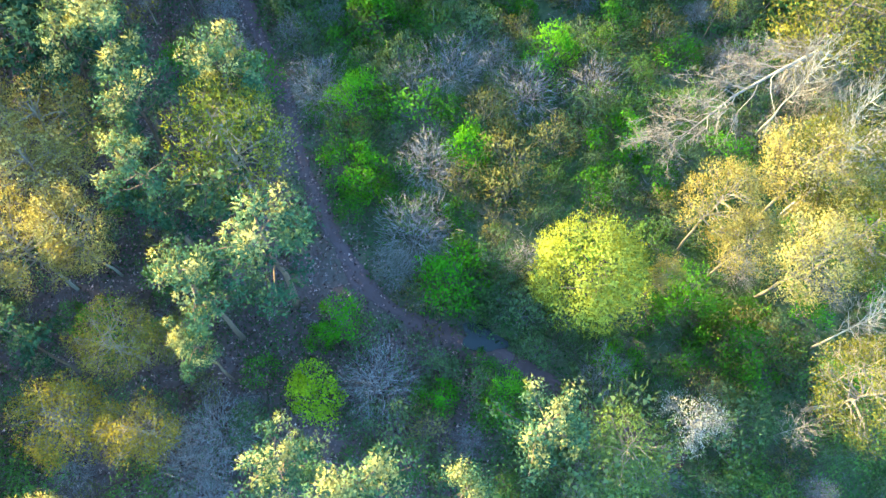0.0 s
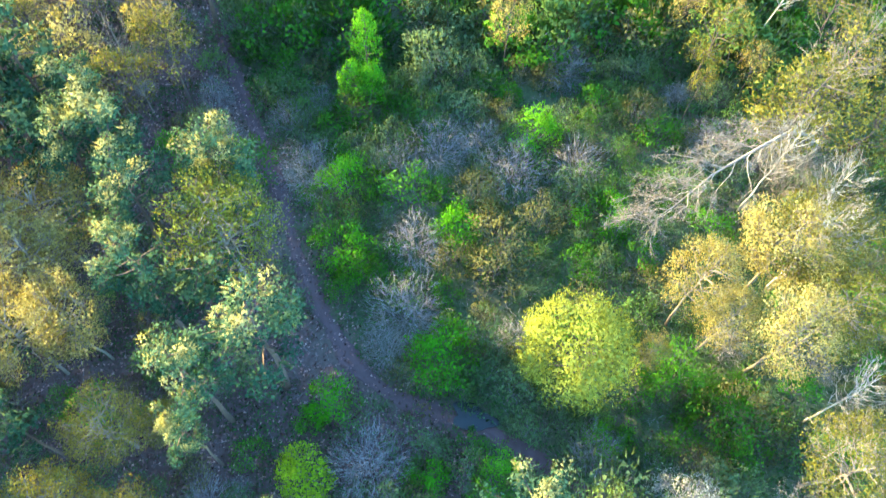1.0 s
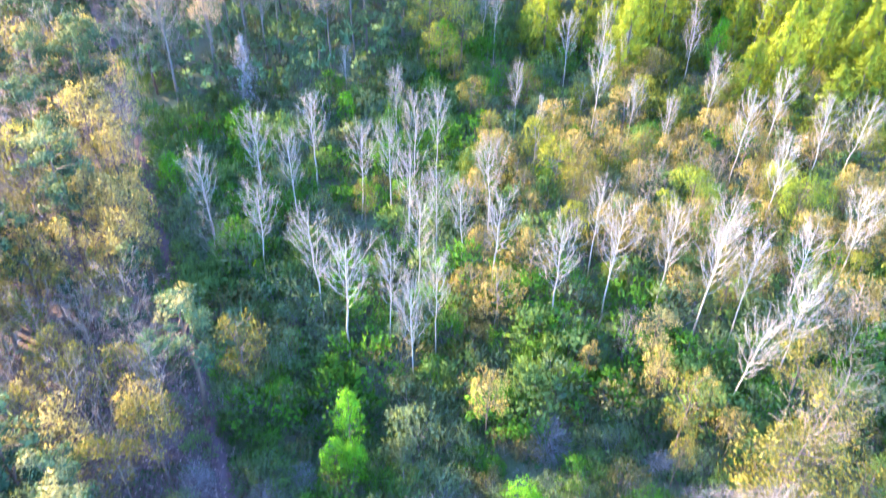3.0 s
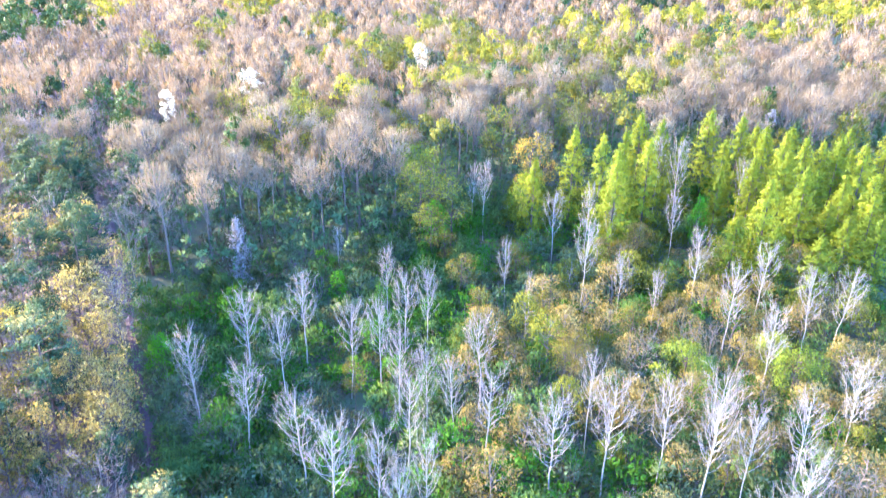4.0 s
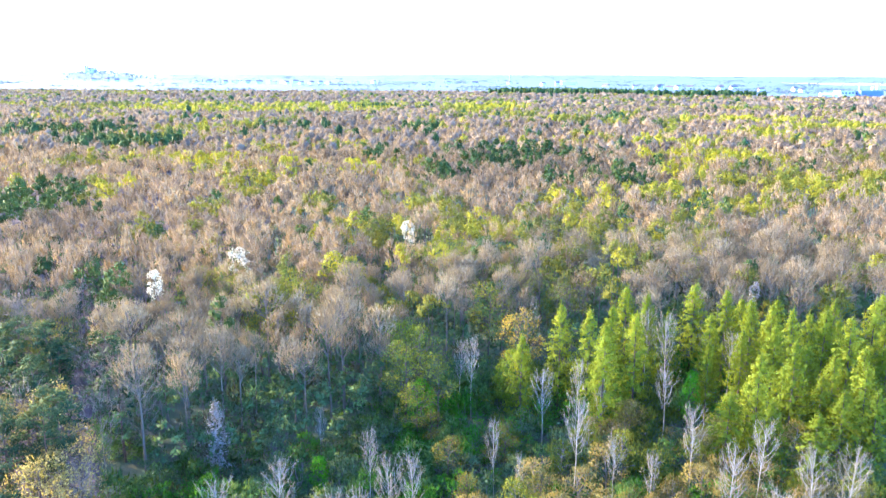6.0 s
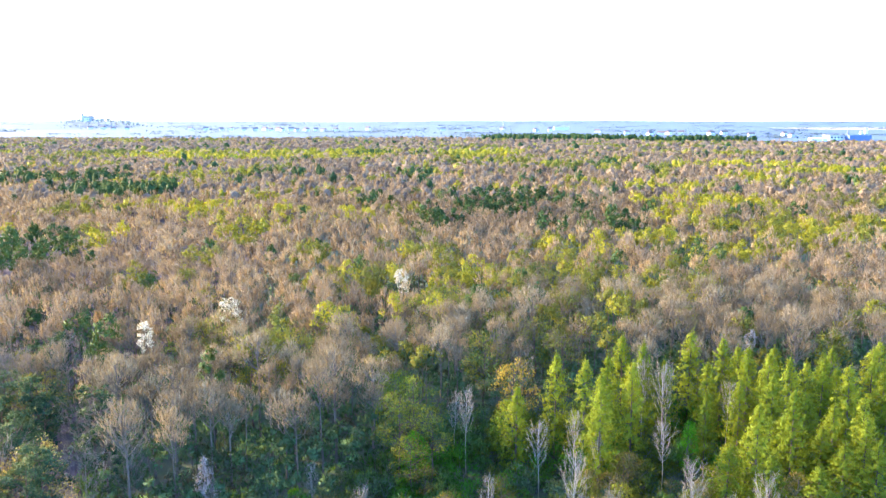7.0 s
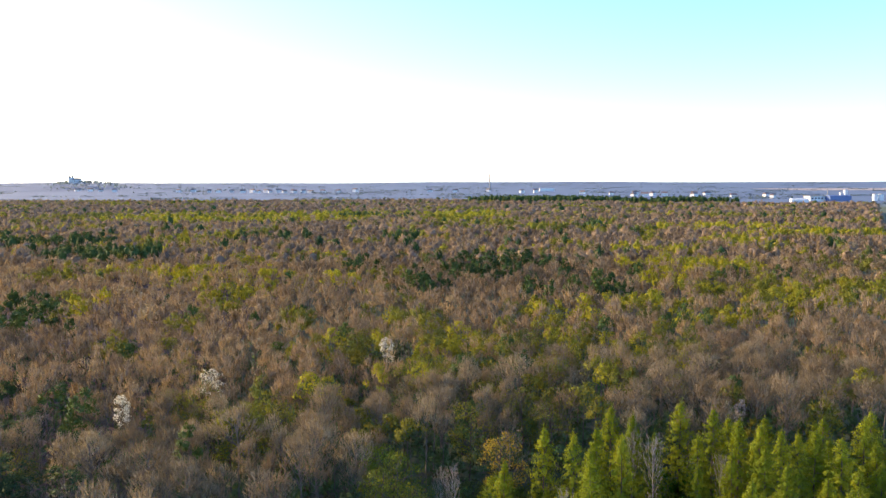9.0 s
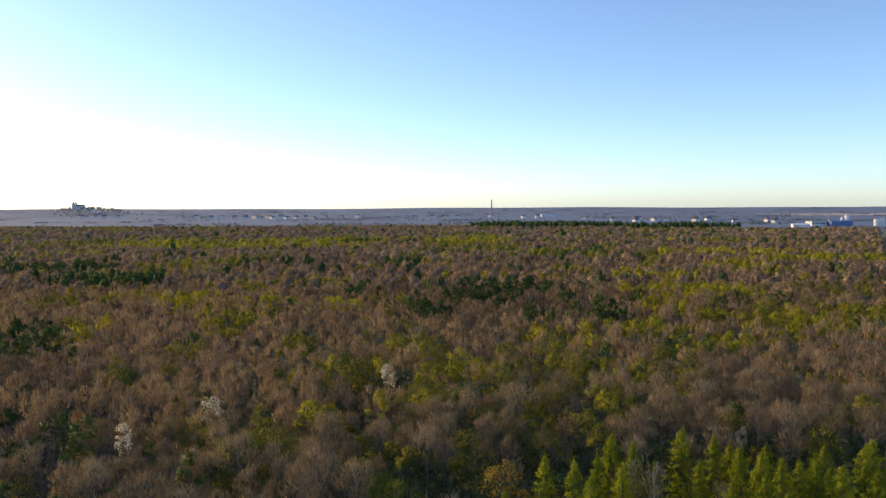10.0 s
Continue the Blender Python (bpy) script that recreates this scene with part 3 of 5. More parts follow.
def make_brush(rng, h, r, stems=26, twigs=1250, fine=0.018):
    """A bare shrub: thin stems fan out from the root into a rounded haze of fine twigs."""
    stem, crown = Soup(), Soup()
    for i in range(stems):
        d = unit(rng.normal(size=3) * [1, 1, 0.6] + [0, 0, 0.7])
        p = bent([0.05 * d[0], 0.05 * d[1], -0.15], d * [r, r, h] * rng.uniform(0.6, 0.9), 0.1, rng, 5)
        tube(stem, p, [0.016, 0.013, 0.01, 0.007, 0.003], 3)
    d = unit(rng.normal(size=(twigs, 3)) * [1, 1, 0.8] + [0, 0, 0.45])
    d[:, 2] = np.abs(d[:, 2])
    uneven = 1 + 0.16 * np.sin(d[:, :1] * 5 + 1) * np.cos(d[:, 1:2] * 6)
    at = d * [r, r, h] * rng.uniform(0.3, 0.95, (twigs, 1)) ** 0.7 * uneven
    go = unit(d * 0.9 + rng.normal(0, 0.4, at.shape) + [0, 0, 0.1]) * rng.uniform(0.3, 0.75, (twigs, 1))
    blades(crown, at - go * 0.4, at + go * 0.6, rng.uniform(0.6, 1.3, twigs) * fine, rng, 0.5, d + [0, 0, 0.25], 0.5)
    return stem, crown


# ---- ground, track and puddle ----
TRACK = [(14.5, 4.4), (11.2, 6.0), (8.1, 7.7), (5.9, 9.0), (3.6, 10.2), (0.7, 10.9), (-1.6, 11.8), (-3.7, 13.5), (-4.8, 15.2), (-6.2, 17.3), (-7.4, 19.6),
         (-8.7, 23.1), (-10.3, 27.2), (-12.0, 30.4), (-13.9, 34.6), (-16.3, 40.4), (-21.2, 50.4), (-28.2, 66.0), (-36.6, 85.0), (-46.5, 105.8)]
TX, TY = np.array([p[0] for p in TRACK]), np.array([p[1] for p in TRACK])


def track_off(x, y):
    """How far a place lies from the track's middle line."""
    best = np.full(np.shape(x), 1e9)
    for i in range(len(TRACK) - 1):
        ax, ay, bx, by = TX[i], TY[i], TX[i + 1], TY[i + 1]
        dx, dy = bx - ax, by - ay
        t = np.clip(((x - ax) * dx + (y - ay) * dy) / (dx * dx + dy * dy), 0, 1)
        best = np.minimum(best, np.hypot(x - ax - t * dx, y - ay - t * dy))
    return best


def land(x, y):
    """The height of the ground."""
    x, y = np.asarray(x, float), np.asarray(y, float)
    d = np.hypot(x, y)
    z = 0.16 * np.sin(x * 0.41 + 1.3 * np.sin(y * 0.23)) * np.cos(y * 0.37 + 0.8) + 0.07 * np.sin(x * 1.3 + y * 0.9) * np.sin(y * 1.1 - x * 0.5)
    z = z * np.clip((track_off(x, y) - 1.2) / 2.5, 0, 1) * np.clip((400 - d) / 200, 0, 1)
    far = np.clip((d - 3300) / 1500, 0, 1)
    z = z + far * far * (3 - 2 * far) * (14 + 2.5 * np.sin(x * 0.0021) + 1.5 * np.sin(x * 0.0057 + 1))
    hill = np.exp(-(((x + 1250) / 155) ** 2 + ((y - 3010) / 160) ** 2) ** 1.5)
    return z + 29 * hill


def steps(inner_a, inner_b, step, outer, grow=1.22):
    line, s, v = list(np.arange(inner_a, inner_b + 0.01, step)), step, inner_b
    while v < outer:
        s *= grow
        v = min(outer, v + min(s, 260))
        line.append(v)
    s, v = step, inner_a
    while v > -outer:
        s *= grow
        v = max(-outer, v - min(s, 260))
        line.insert(0, v)
    return np.array(line)


def build_ground():
    xs, ys = steps(-45, 50, 1.6, 4900), steps(-12, 115, 1.6, 4900)
    gx, gy = np.meshgrid(xs, ys, indexing="ij")
    v = np.stack([gx, gy, land(gx, gy)], -1)
    i, j = np.meshgrid(np.arange(len(xs) - 1), np.arange(len(ys) - 1), indexing="ij")
    a = (i * len(ys) + j).ravel()
    b, c, d = a + len(ys), a + len(ys) + 1, a + 1
    s = Soup()
    beyond = np.where(gy > 11, np.interp(gy, TY[4:], TX[4:]) - gx, np.where(gx < 4, 2.0, -2.0))
    s.add(v, np.concatenate([np.stack([a, b, c], -1), np.stack([a, c, d], -1)]), np.clip(0.5 - beyond / 4, 0, 1).ravel())
    tagged(new("ground", s.mesh("ground", M_GROUND, True)), "forest floor of brown leaf litter and moss, open plain tinted haze-blue beyond", "ground", kind="structure")


build_ground()


def build_track():
    """A trodden earth track with two shallow ruts."""
    t = np.linspace(0, len(TRACK) - 1, 260)
    k = np.arange(len(TRACK))
    c = np.stack([np.interp(t, k, TX), np.interp(t, k, TY)], -1)
    for _ in range(14):
        c[1:-1] = (c[:-2] + 2 * c[1:-1] + c[2:]) / 4
    way = unit(np.gradient(c, axis=0))
    side = np.stack([way[:, 1], -way[:, 0]], -1)
    across = np.array([-1.15, -0.95, -0.72, -0.5, -0.22, 0.0, 0.22, 0.5, 0.72, 0.95, 1.15])
    lift = np.array([-0.05, 0.03, -0.0, -0.0, 0.05, 0.06, 0.05, -0.0, -0.0, 0.03, -0.05]) + 0.03
    rng = np.random.default_rng(3)
    wide = 0.44 + 0.12 * np.sin(np.arange(260) * 0.21) + rng.normal(0, 0.05, 260)
    xy = c[:, None] + side[:, None] * (across[None, :, None] * wide[:, None, None])
    z = lift[None] + rng.normal(0, 0.012, (260, 11))
    v = np.concatenate([xy, z[..., None]], -1)
    i, j = np.meshgrid(np.arange(259), np.arange(10), indexing="ij")
    a = (i * 11 + j).ravel()
    s = Soup()
    s.add(v, np.concatenate([np.stack([a, a + 1, a + 12], -1), np.stack([a, a + 12, a + 11], -1)]))
    tagged(new("track", s.mesh("track", M_TRACK, True)), "rutted brown earth track through the clearing", "track", kind="structure")


build_track()


def build_puddle():
    rng = np.random.default_rng(5)
    ang = np.linspace(0, 2 * np.pi, 28, endpoint=False)
    r = 1 + 0.2 * np.sin(ang * 3 + 1) + 0.1 * np.sin(ang * 5)
    s = Soup()
    rim = np.stack([1.25 * r * np.cos(ang), 0.75 * r * np.sin(ang), np.full(28, 0.0)], -1)
    low = rim * [1.01, 1.01, 1] - [0, 0, 0.05]
    v = np.concatenate([[[0, 0, 0.0]], rim, low])
    i = np.arange(28)
    j = (i + 1) % 28
    s.add(v, np.concatenate([np.stack([0 * i, 1 + i, 1 + j], -1), np.stack([1 + i, 29 + i, 29 + j], -1), np.stack([1 + i, 29 + j, 1 + j], -1)]))
    p = tagged(new("puddle", s.mesh("puddle", M_WATER)), "dark still puddle on the earth track", "puddle", kind="structure")
    p.matrix_world = pose(3.4, 10.6, 0.15, 0, 0, -18)


build_puddle()

# ---- kinds of trees and shrubs ----
KINDS = {
    # kind: maker, its numbers, how many shapes, trunk, crown, object name, label, category, group
    "white": (make_bare, dict(h=11.5, r=1.5, low=0.42, limbs=27, subs=8, thick=0.8, twig=9, slim=0.62, long=0.7, rise=1.6, tight=1.0), 8, M_WHITE, M_PALETWIG, "white_tree", "leafless white-barked tree with upswept bare branches", "tree", "white bare trees of the clearing"),
    "tanbare": (make_bare, dict(h=12, r=2.6, low=0.24, limbs=30, subs=6, twig=8, rise=1.3, tight=0.6, thick=0.6, long=0.9), 3, M_TAN, M_TAN, "bare_tree", "bare tan-twigged tree with a fuzzy crown", "tree", "bare trees by the clearing"),
    "leaning": (make_bowed, dict(h=8.6), 1, M_PALETWIG, M_TAN, "bare_tree", "leafless whitish tree bowed far out over the shrubs", "tree", "bare trees by the clearing"),
    "wood": (make_wood, dict(h=15, r=3.1), 8, M_GREYBARK, M_WOODTWIG, "woodland_tree", "bare brown-twigged tree at the edge of the woods", "tree", "edge of the bare woods"),
    "gold": (make_leafy, dict(h=11, r=2.7, clumps=38, per=44, size=0.185, twigs=6), 4, M_BROWN, M_GOLD, "golden_tree", "tree with golden young leaves in low sunlight", "tree", "golden leafing trees"),
    "olive": (make_leafy, dict(h=11, r=2.7, clumps=38, per=38, size=0.185, twigs=8), 4, M_BROWN, M_OLIVE, "olive_tree", "tree just coming into thin olive leaf", "tree", "olive leafing trees"),
    "finegold": (make_leafy, dict(h=11, r=2.7, clumps=58, per=120, size=0.118, twigs=9, lump=0.3), 3, M_TAN, M_GOLD, "golden_tree", "tree with a haze of golden young leaves in low sunlight", "tree", "golden leafing trees"),
    "fineolive": (make_leafy, dict(h=11, r=2.7, clumps=58, per=108, size=0.115, twigs=9, lump=0.3), 3, M_TAN, M_OLIVE, "olive_tree", "tree just coming into thin olive leaf", "tree", "olive leafing trees"),
    "lime": (make_leafy, dict(h=9, r=2.9, low=0.1, clumps=64, per=190, size=0.155, cone=0.3, hollow=0.75, lump=0.36), 2, M_BROWN, M_LIME, "lime_green_tree", "dense tree in bright yellow-green leaf", "tree", "yellow-green trees"),
    "dome": (make_leafy, dict(h=6, r=2.0, low=0.08, clumps=30, per=42, size=0.19, cone=0.35, hollow=0.7, lump=0.4, twigs=4), 3, M_TAN, M_HONEY, "young_tree", "low domed tree in thin honey-coloured young leaf", "tree", "young trees among the white trees"),
    "greendome": (make_leafy, dict(h=6, r=2.0, low=0.08, clumps=30, per=42, size=0.19, cone=0.35, hollow=0.7, lump=0.4), 3, M_GREY, M_YELLOWGREEN, "young_tree", "low domed tree in yellow-green leaf", "tree", "young trees among the white trees"),
    "farlime": (make_leafy, dict(h=9, r=2.9, low=0.1, clumps=44, per=80, size=0.2, cone=0.3, hollow=0.75, lump=0.38), 2, M_BROWN, M_LIME, "lime_green_tree", "dense tree in bright yellow-green leaf", "tree", "yellow-green trees"),
    "cone": (make_leafy, dict(h=8, r=1.5, low=0.06, clumps=40, per=64, size=0.14, hollow=0.6, cone=0.9), 2, M_BROWN, M_VIVID, "young_tree", "slim young tree in fresh green leaf", "tree", "young trees"),
    "pine": (make_pine, dict(h=13, r=1.75), 5, M_RUST, M_PINE, "pine_tree", "tall pine with a rusty trunk and blue-green tufts", "tree", "pines beside the track"),
    "farpine": (make_pine, dict(h=13, r=1.9, limbs=16, tuft=20, fine=1.9), 4, M_RUST, M_FARPINE, "pine_tree", "tall dark pine of the mixed wood beyond the track", "tree", "pines of the mixed wood"),
    "larch": (make_larch, dict(h=15, r=2.5, per=40, size=0.29), 6, M_BROWN, M_LARCH, "larch_tree", "conical larch in bright spring green needles", "tree", "larch plantation"),
    "blossom": (make_leafy, dict(h=16, r=2.2, low=0.62, clumps=34, per=46, size=0.18, hollow=0.3, twigs=8, lump=0.25), 2, M_BROWN, M_BLOSSOM, "blossoming_tree", "wild cherry tree covered in white blossom", "tree", "white blossoming trees"),
    "lilac": (make_larch, dict(h=10, r=1.8, limbs=70, per=40, size=0.17, droop=0.4), 1, M_GREY, M_LILAC, "blossoming_tree", "slim tree in pale blossom", "tree", "white blossoming trees"),
    "limeshrub": (make_shrub, dict(h=3.2, r=1.6, clumps=34, per=80, size=0.13), 1, M_GREY, M_NEWLIME, "lime_green_shrub", "shrub in vivid yellow-green leaf", "shrub", "green shrubs of the clearing"),
    "green": (make_shrub, dict(h=3.2, r=1.6, clumps=18, per=58, size=0.14, share=0.6), 5, M_GREY, M_GREEN, "green_shrub", "round shrub in fresh bright green leaf", "shrub", "green shrubs of the clearing"),
    "vivid": (make_shrub, dict(h=3.2, r=1.6, clumps=26, per=84, size=0.12, share=0.6), 3, M_GREY, M_VIVID, "green_shrub", "round shrub in vivid fresh green leaf", "shrub", "green shrubs of the clearing"),
    "deep": (make_shrub, dict(h=3.0, r=1.6, clumps=18, per=50, size=0.14, share=0.6), 5, M_GREY, M_DEEP, "dark_green_shrub", "dense shrub in deep green leaf", "shrub", "dark shrubs of the clearing"),
    "fargreen": (make_shrub, dict(h=3.2, r=1.6, clumps=16, per=40, size=0.19, stems=5, twigs=20, share=0.6), 4, M_GREY, M_GREEN, "green_shrub", "tall shrub in fresh green leaf among white trees", "shrub", "green shrubs under the white trees"),
    "fardeep": (make_shrub, dict(h=3.0, r=1.6, clumps=16, per=40, size=0.19, stems=5, twigs=24, share=0.6), 4, M_GREY, M_DEEP, "dark_green_shrub", "dense deep green shrub among white trees", "shrub", "dark shrubs under the white trees"),
    "farsage": (make_shrub, dict(h=3.2, r=1.7, clumps=16, per=38, size=0.18, stems=5, twigs=60, share=0.6), 4, M_GREY, M_SAGE, "sage_green_shrub", "grey-green leafing shrub among white trees", "shrub", "sage shrubs under the white trees"),
    "faryellow": (make_shrub, dict(h=3.2, r=1.7, clumps=16, per=42, size=0.18, stems=5, twigs=40, share=0.6), 4, M_GREY, M_YELLOWGREEN, "yellow_green_shrub", "tall shrub in young yellow-green leaf", "shrub", "yellow-green shrubs under the white trees"),
    "sage": (make_shrub, dict(h=3.2, r=1.7, clumps=20, per=46, size=0.135, twigs=130, share=0.6), 5, M_GREY, M_SAGE, "sage_green_shrub", "twiggy shrub in thin grey-green leaf", "shrub", "sage shrubs of the clearing"),
    "grey": (make_brush, dict(h=3.6, r=1.7), 5, M_GREY, M_GREYTWIG, "bare_shrub", "grey shrub of fine bare twigs", "shrub", "bare shrubs of the clearing"),
    "tanbrush": (make_brush, dict(h=6.4, r=2.5, stems=36, twigs=2700, fine=0.02), 1, M_TAN, M_TAN, "bare_shrub", "tall rounded shrub of fine pinkish-tan bare twigs", "shrub", "bare shrubs of the clearing"),
    "sagetree": (make_leafy, dict(h=6.5, r=2.5, low=0.06, clumps=54, per=90, size=0.11, hollow=0.7, twigs=3), 1, M_TAN, M_SOFT, "sage_green_tree", "low spreading tree in soft green leaf over tan twigs", "tree", "sage trees of the clearing"),
    "paledome": (make_leafy, dict(h=4.6, r=2.0, low=0.05, clumps=50, per=80, size=0.08, hollow=0.7, twigs=8), 1, M_GREY, M_BUDS, "budding_shrub", "rounded shrub covered in pale silvery buds", "shrub", "bare shrubs of the clearing"),
    "farginger": (make_shrub, dict(h=3.4, r=1.6, clumps=16, per=26, size=0.17, stems=5, twigs=110, share=0.6), 3, M_TAN, M_TANLEAF, "tan_shrub", "tan twiggy shrub with sparse olive leaves among white trees", "shrub", "tan shrubs under the white trees"),
    "ginger": (make_shrub, dict(h=3.4, r=1.6, clumps=20, per=42, size=0.13, twigs=200, share=0.55), 4, M_TAN, M_TANLEAF, "tan_shrub", "tan twiggy shrub with sparse olive leaves", "shrub", "tan shrubs of the clearing"),
}
SHAPES, PLANTED = {}, []


def shapes_of(kind):
    if kind not in SHAPES:
        maker, numbers, count, tm, cm, name = KINDS[kind][:6]
        rng = np.random.default_rng(sum(map(ord, kind)))
        SHAPES[kind] = []
        for _ in range(count):
            a, b, *rest = maker(rng, **numbers)
            extra = rest[0].mesh(name + "_brushwood", tm) if rest and rest[0].n else None
            SHAPES[kind].append((a.mesh(name + "_trunk", tm, True), b.mesh(name + "_crown", cm), extra))
    return SHAPES[kind]


def plant(kind, x, y, h, wide=1.0, lean=0.0, lean_to=0.0, label="", crown=None):
    """One tree or shrub at a place, h metres high; wide stretches the crown sideways."""
    if kind in ("gold", "olive") and y < 26 and x > -21:
        kind = "fine" + kind
    if kind == "lime" and y > 30:
        kind = "farlime"
    if kind == "pine" and y > 60:
        crown = M_FARPINE
    maker, numbers, count, tm, cm, name, text, category, group = KINDS[kind]
    rng = random.Random(len(PLANTED) * 7 + 1)
    trunk, top, brush = rng.choice(shapes_of(kind))
    root = new(name)
    s = h / numbers["h"]
    turn = Matrix.Rotation(lean, 3, (-math.sin(lean_to), math.cos(lean_to), 0)).to_quaternion() @ Euler((0, 0, rng.uniform(0, 6.28))).to_quaternion()
    root.matrix_world = Matrix.LocRotScale((x, y, float(land(x, y)) - 0.05), turn, (s * wide, s * wide, s))
    root.empty_display_size = 0.3
    tagged(root, label or text, category, group)
    for part_name, me in (("trunk", trunk), ("crown", top), ("brushwood", brush)):
        if me is None:
            continue
        ob = new(part_name, me)
        ob.parent = root
        if part_name == "brushwood":
            tagged(ob, kind="stuff")
        if part_name == "crown" and crown:
            ob.material_slots[0].link = "OBJECT"
            ob.material_slots[0].material = crown
    PLANTED.append((x, y, h * 0.1 + 0.6))
    return root


def free(x, y, gap):
    return all((x - a) ** 2 + (y - b) ** 2 > gap * gap for a, b, _ in PLANTED)


def plant_all(kind, rows, **more):
    for x, y, h, wide in rows:
        plant(kind, x, y, h, wide, **more)


# pines beside the track
plant_all("pine", [(-14.4, 18.8, 13, 1.0), (-10.4, 20.8, 13, 1.0), (-7.2, 11.9, 13, 1.3), (-9.9, 9.8, 13, 1.0), (-13.4, 14.9, 13, 0.95), (-16.1, 21.7, 13, 1.1), 
    (-5.5, 3.1, 11, 1.15), (-2.0, 1.8, 12.5, 1.2), (5.5, 5.2, 11, 1.25), (2.3, 2.1, 11, 0.9), (-10.1, 7.4, 11, 0.7)])
plant_all("pine", [(-15.0, 36.9, 12, 1.35), (-18.3, 24.1, 12, 1.1), (-18.2, 21.4, 12, 1.0), (-10.6, 20.9, 12, 0.9)])
plant_all("pine", [(-38.2, 71.2, 15, 1.1), (-34.3, 69.9, 15, 1.0), (-33.8, 72.6, 15, 0.9), (-49.5, 95.6, 15, 1.3), (-41.0, 81.9, 15, 1.2), (-34.4, 60.6, 15, 1.2), 
    (-45.0, 93.5, 15, 1.2), (-29.4, 52.5, 15, 1.2)])
# leafing trees round the clearing
plant_all("gold", [(-16.3, 4.2, 9, 1.1), (-12.8, 3.8, 8.5, 0.95)], label="round tree in ochre-yellow young leaf beside the pines", crown=M_OCHRE)
plant_all("gold", [(-19.6, 18.5, 10.5, 1.3), (-19.5, 16.0, 10.5, 1.1), (-17.3, 13.1, 10.5, 0.9), (-19.6, 12.1, 10.5, 1.0), 
    (14.9, 16.7, 10.5, 0.85), (19.6, 18.9, 10.5, 1.1), (19.1, 14.0, 10.5, 1.05), (12.5, 13.5, 7, 0.55), (16.4, 15.1, 9, 0.8), (-10.8, 19.6, 10.5, 0.5)])
plant_all("gold", [(-27.6, 59.3, 11, 1.0), (-27.4, 53.1, 11, 0.9), (-31.2, 69.8, 12, 1.1), (-23.2, 50.1, 11, 0.9), (-28.6, 46.2, 11, 1.0), (-26.2, 45.7, 11, 0.9), 
    (-22.8, 47.2, 11, 0.9), (-21.4, 29.5, 10, 1.1), (-17.0, 32.3, 9, 0.8)])
plant_all("gold", [(17.8, 42.2, 7, 1.0), (17.1, 38.3, 7, 0.8), (20.3, 37.7, 5.5, 0.7), (21.2, 33.6, 6, 0.9), (12.7, 40.5, 5, 0.7)])
plant_all("olive", [(-9.8, 17.7, 12.5, 1.05)], label="tree in thin yellow-olive leaf beside the track", crown=M_MOSSY)
plant_all("olive", [(-14.9, 8.2, 8, 1.2), (-12.6, 8.7, 6, 0.8), (21.3, 19.1, 11, 1.3), (22.1, 15.3, 10, 1.1), (21.4, 7.6, 9.5, 1.2), 
    (21.9, 27.8, 11, 1.3)])
plant_all("olive", [(-18.8, 35.7, 9, 0.9), (-23.9, 31.1, 9, 1.1), (-18.2, 27.8, 9, 0.9), (-15.9, 31.0, 9, 1.0), (-12.3, 38.7, 9, 1.0), (18.1, 34.2, 9, 1.0), 
    (22.8, 29.0, 9, 1.3), (26.8, 33.2, 9, 1.2), (26.4, 27.1, 9, 1.3), (27.0, 38.2, 9, 1.1), (24.1, 46.8, 9, 0.8), (17.2, 31.4, 6, 0.6)])
plant_all("olive", [(13.8, 71.9, 7, 1.1), (21.9, 68.2, 7, 1.2), (-5.3, 58.0, 7, 0.7), (15.2, 63.1, 7, 1.0), (13.9, 61.1, 7, 0.9), (4.8, 79.3, 7, 1.2), 
    (11.5, 84.1, 7, 1.0), (6.4, 72.2, 7, 0.8), (26.4, 88.1, 7, 0.8), (2.9, 86.7, 7, 0.9), (39.4, 60.3, 7, 1.2), (34.2, 50.2, 7, 1.2), (45.3, 69.9, 7, 1.0), 
    (28.2, 56.3, 7, 0.9)])
plant_all("lime", [(8.6, 13.2, 8.2, 1.1)], label="dense round tree in bright yellow-green leaf beside the track")
plant_all("lime", [(24.9, 61.2, 6.8, 1.2), (35.7, 60.7, 6.8, 1.2), (34.0, 63.5, 6.8, 0.8), (-1.5, 107.1, 11, 1.0), (14.2, 99.2, 10, 0.8)])
plant_all("gold", [(5.0, 35.0, 8, 0.7)], label="slim tree in pale golden leaf among green shrubs")
plant_all("cone", [(-4.2, 33.7, 7.5, 0.9), (-5.0, 31.8, 5, 1.3), (-3.7, 31.4, 5, 1.2)])
plant_all("cone", [(35.7, 92.6, 10, 0.8), (-24.1, 62.5, 7, 1.3), (1.5, 93.7, 9, 1.3), (-9.2, 78.1, 6, 1.2)])
# leafless white-barked trees
plant_all("white", [(-0.2, 40.0, 11.2, 0.9), (6.1, 50.7, 11.2, 1.1), (-5.3, 42.9, 12.6, 1.2), (-2.1, 43.6, 11.2, 0.85), (10.7, 46.3, 11.6, 1.2), (14.8, 47.2, 13, 1.0), 
    (19.5, 48.3, 11.8, 1.0), (27.0, 40.6, 11.4, 1.1), (21.7, 45.0, 13.2, 1.0), (18.4, 78.0, 12, 0.9), (30.9, 77.6, 11, 0.9), (23.5, 88.9, 9, 0.75), 
    (31.9, 91.0, 10.5, 0.9), (16.4, 89.0, 10.8, 0.85), (8.2, 97.3, 12, 0.75), (6.7, 100.9, 10, 0.7), (-10.1, 85.2, 7.5, 0.75)])
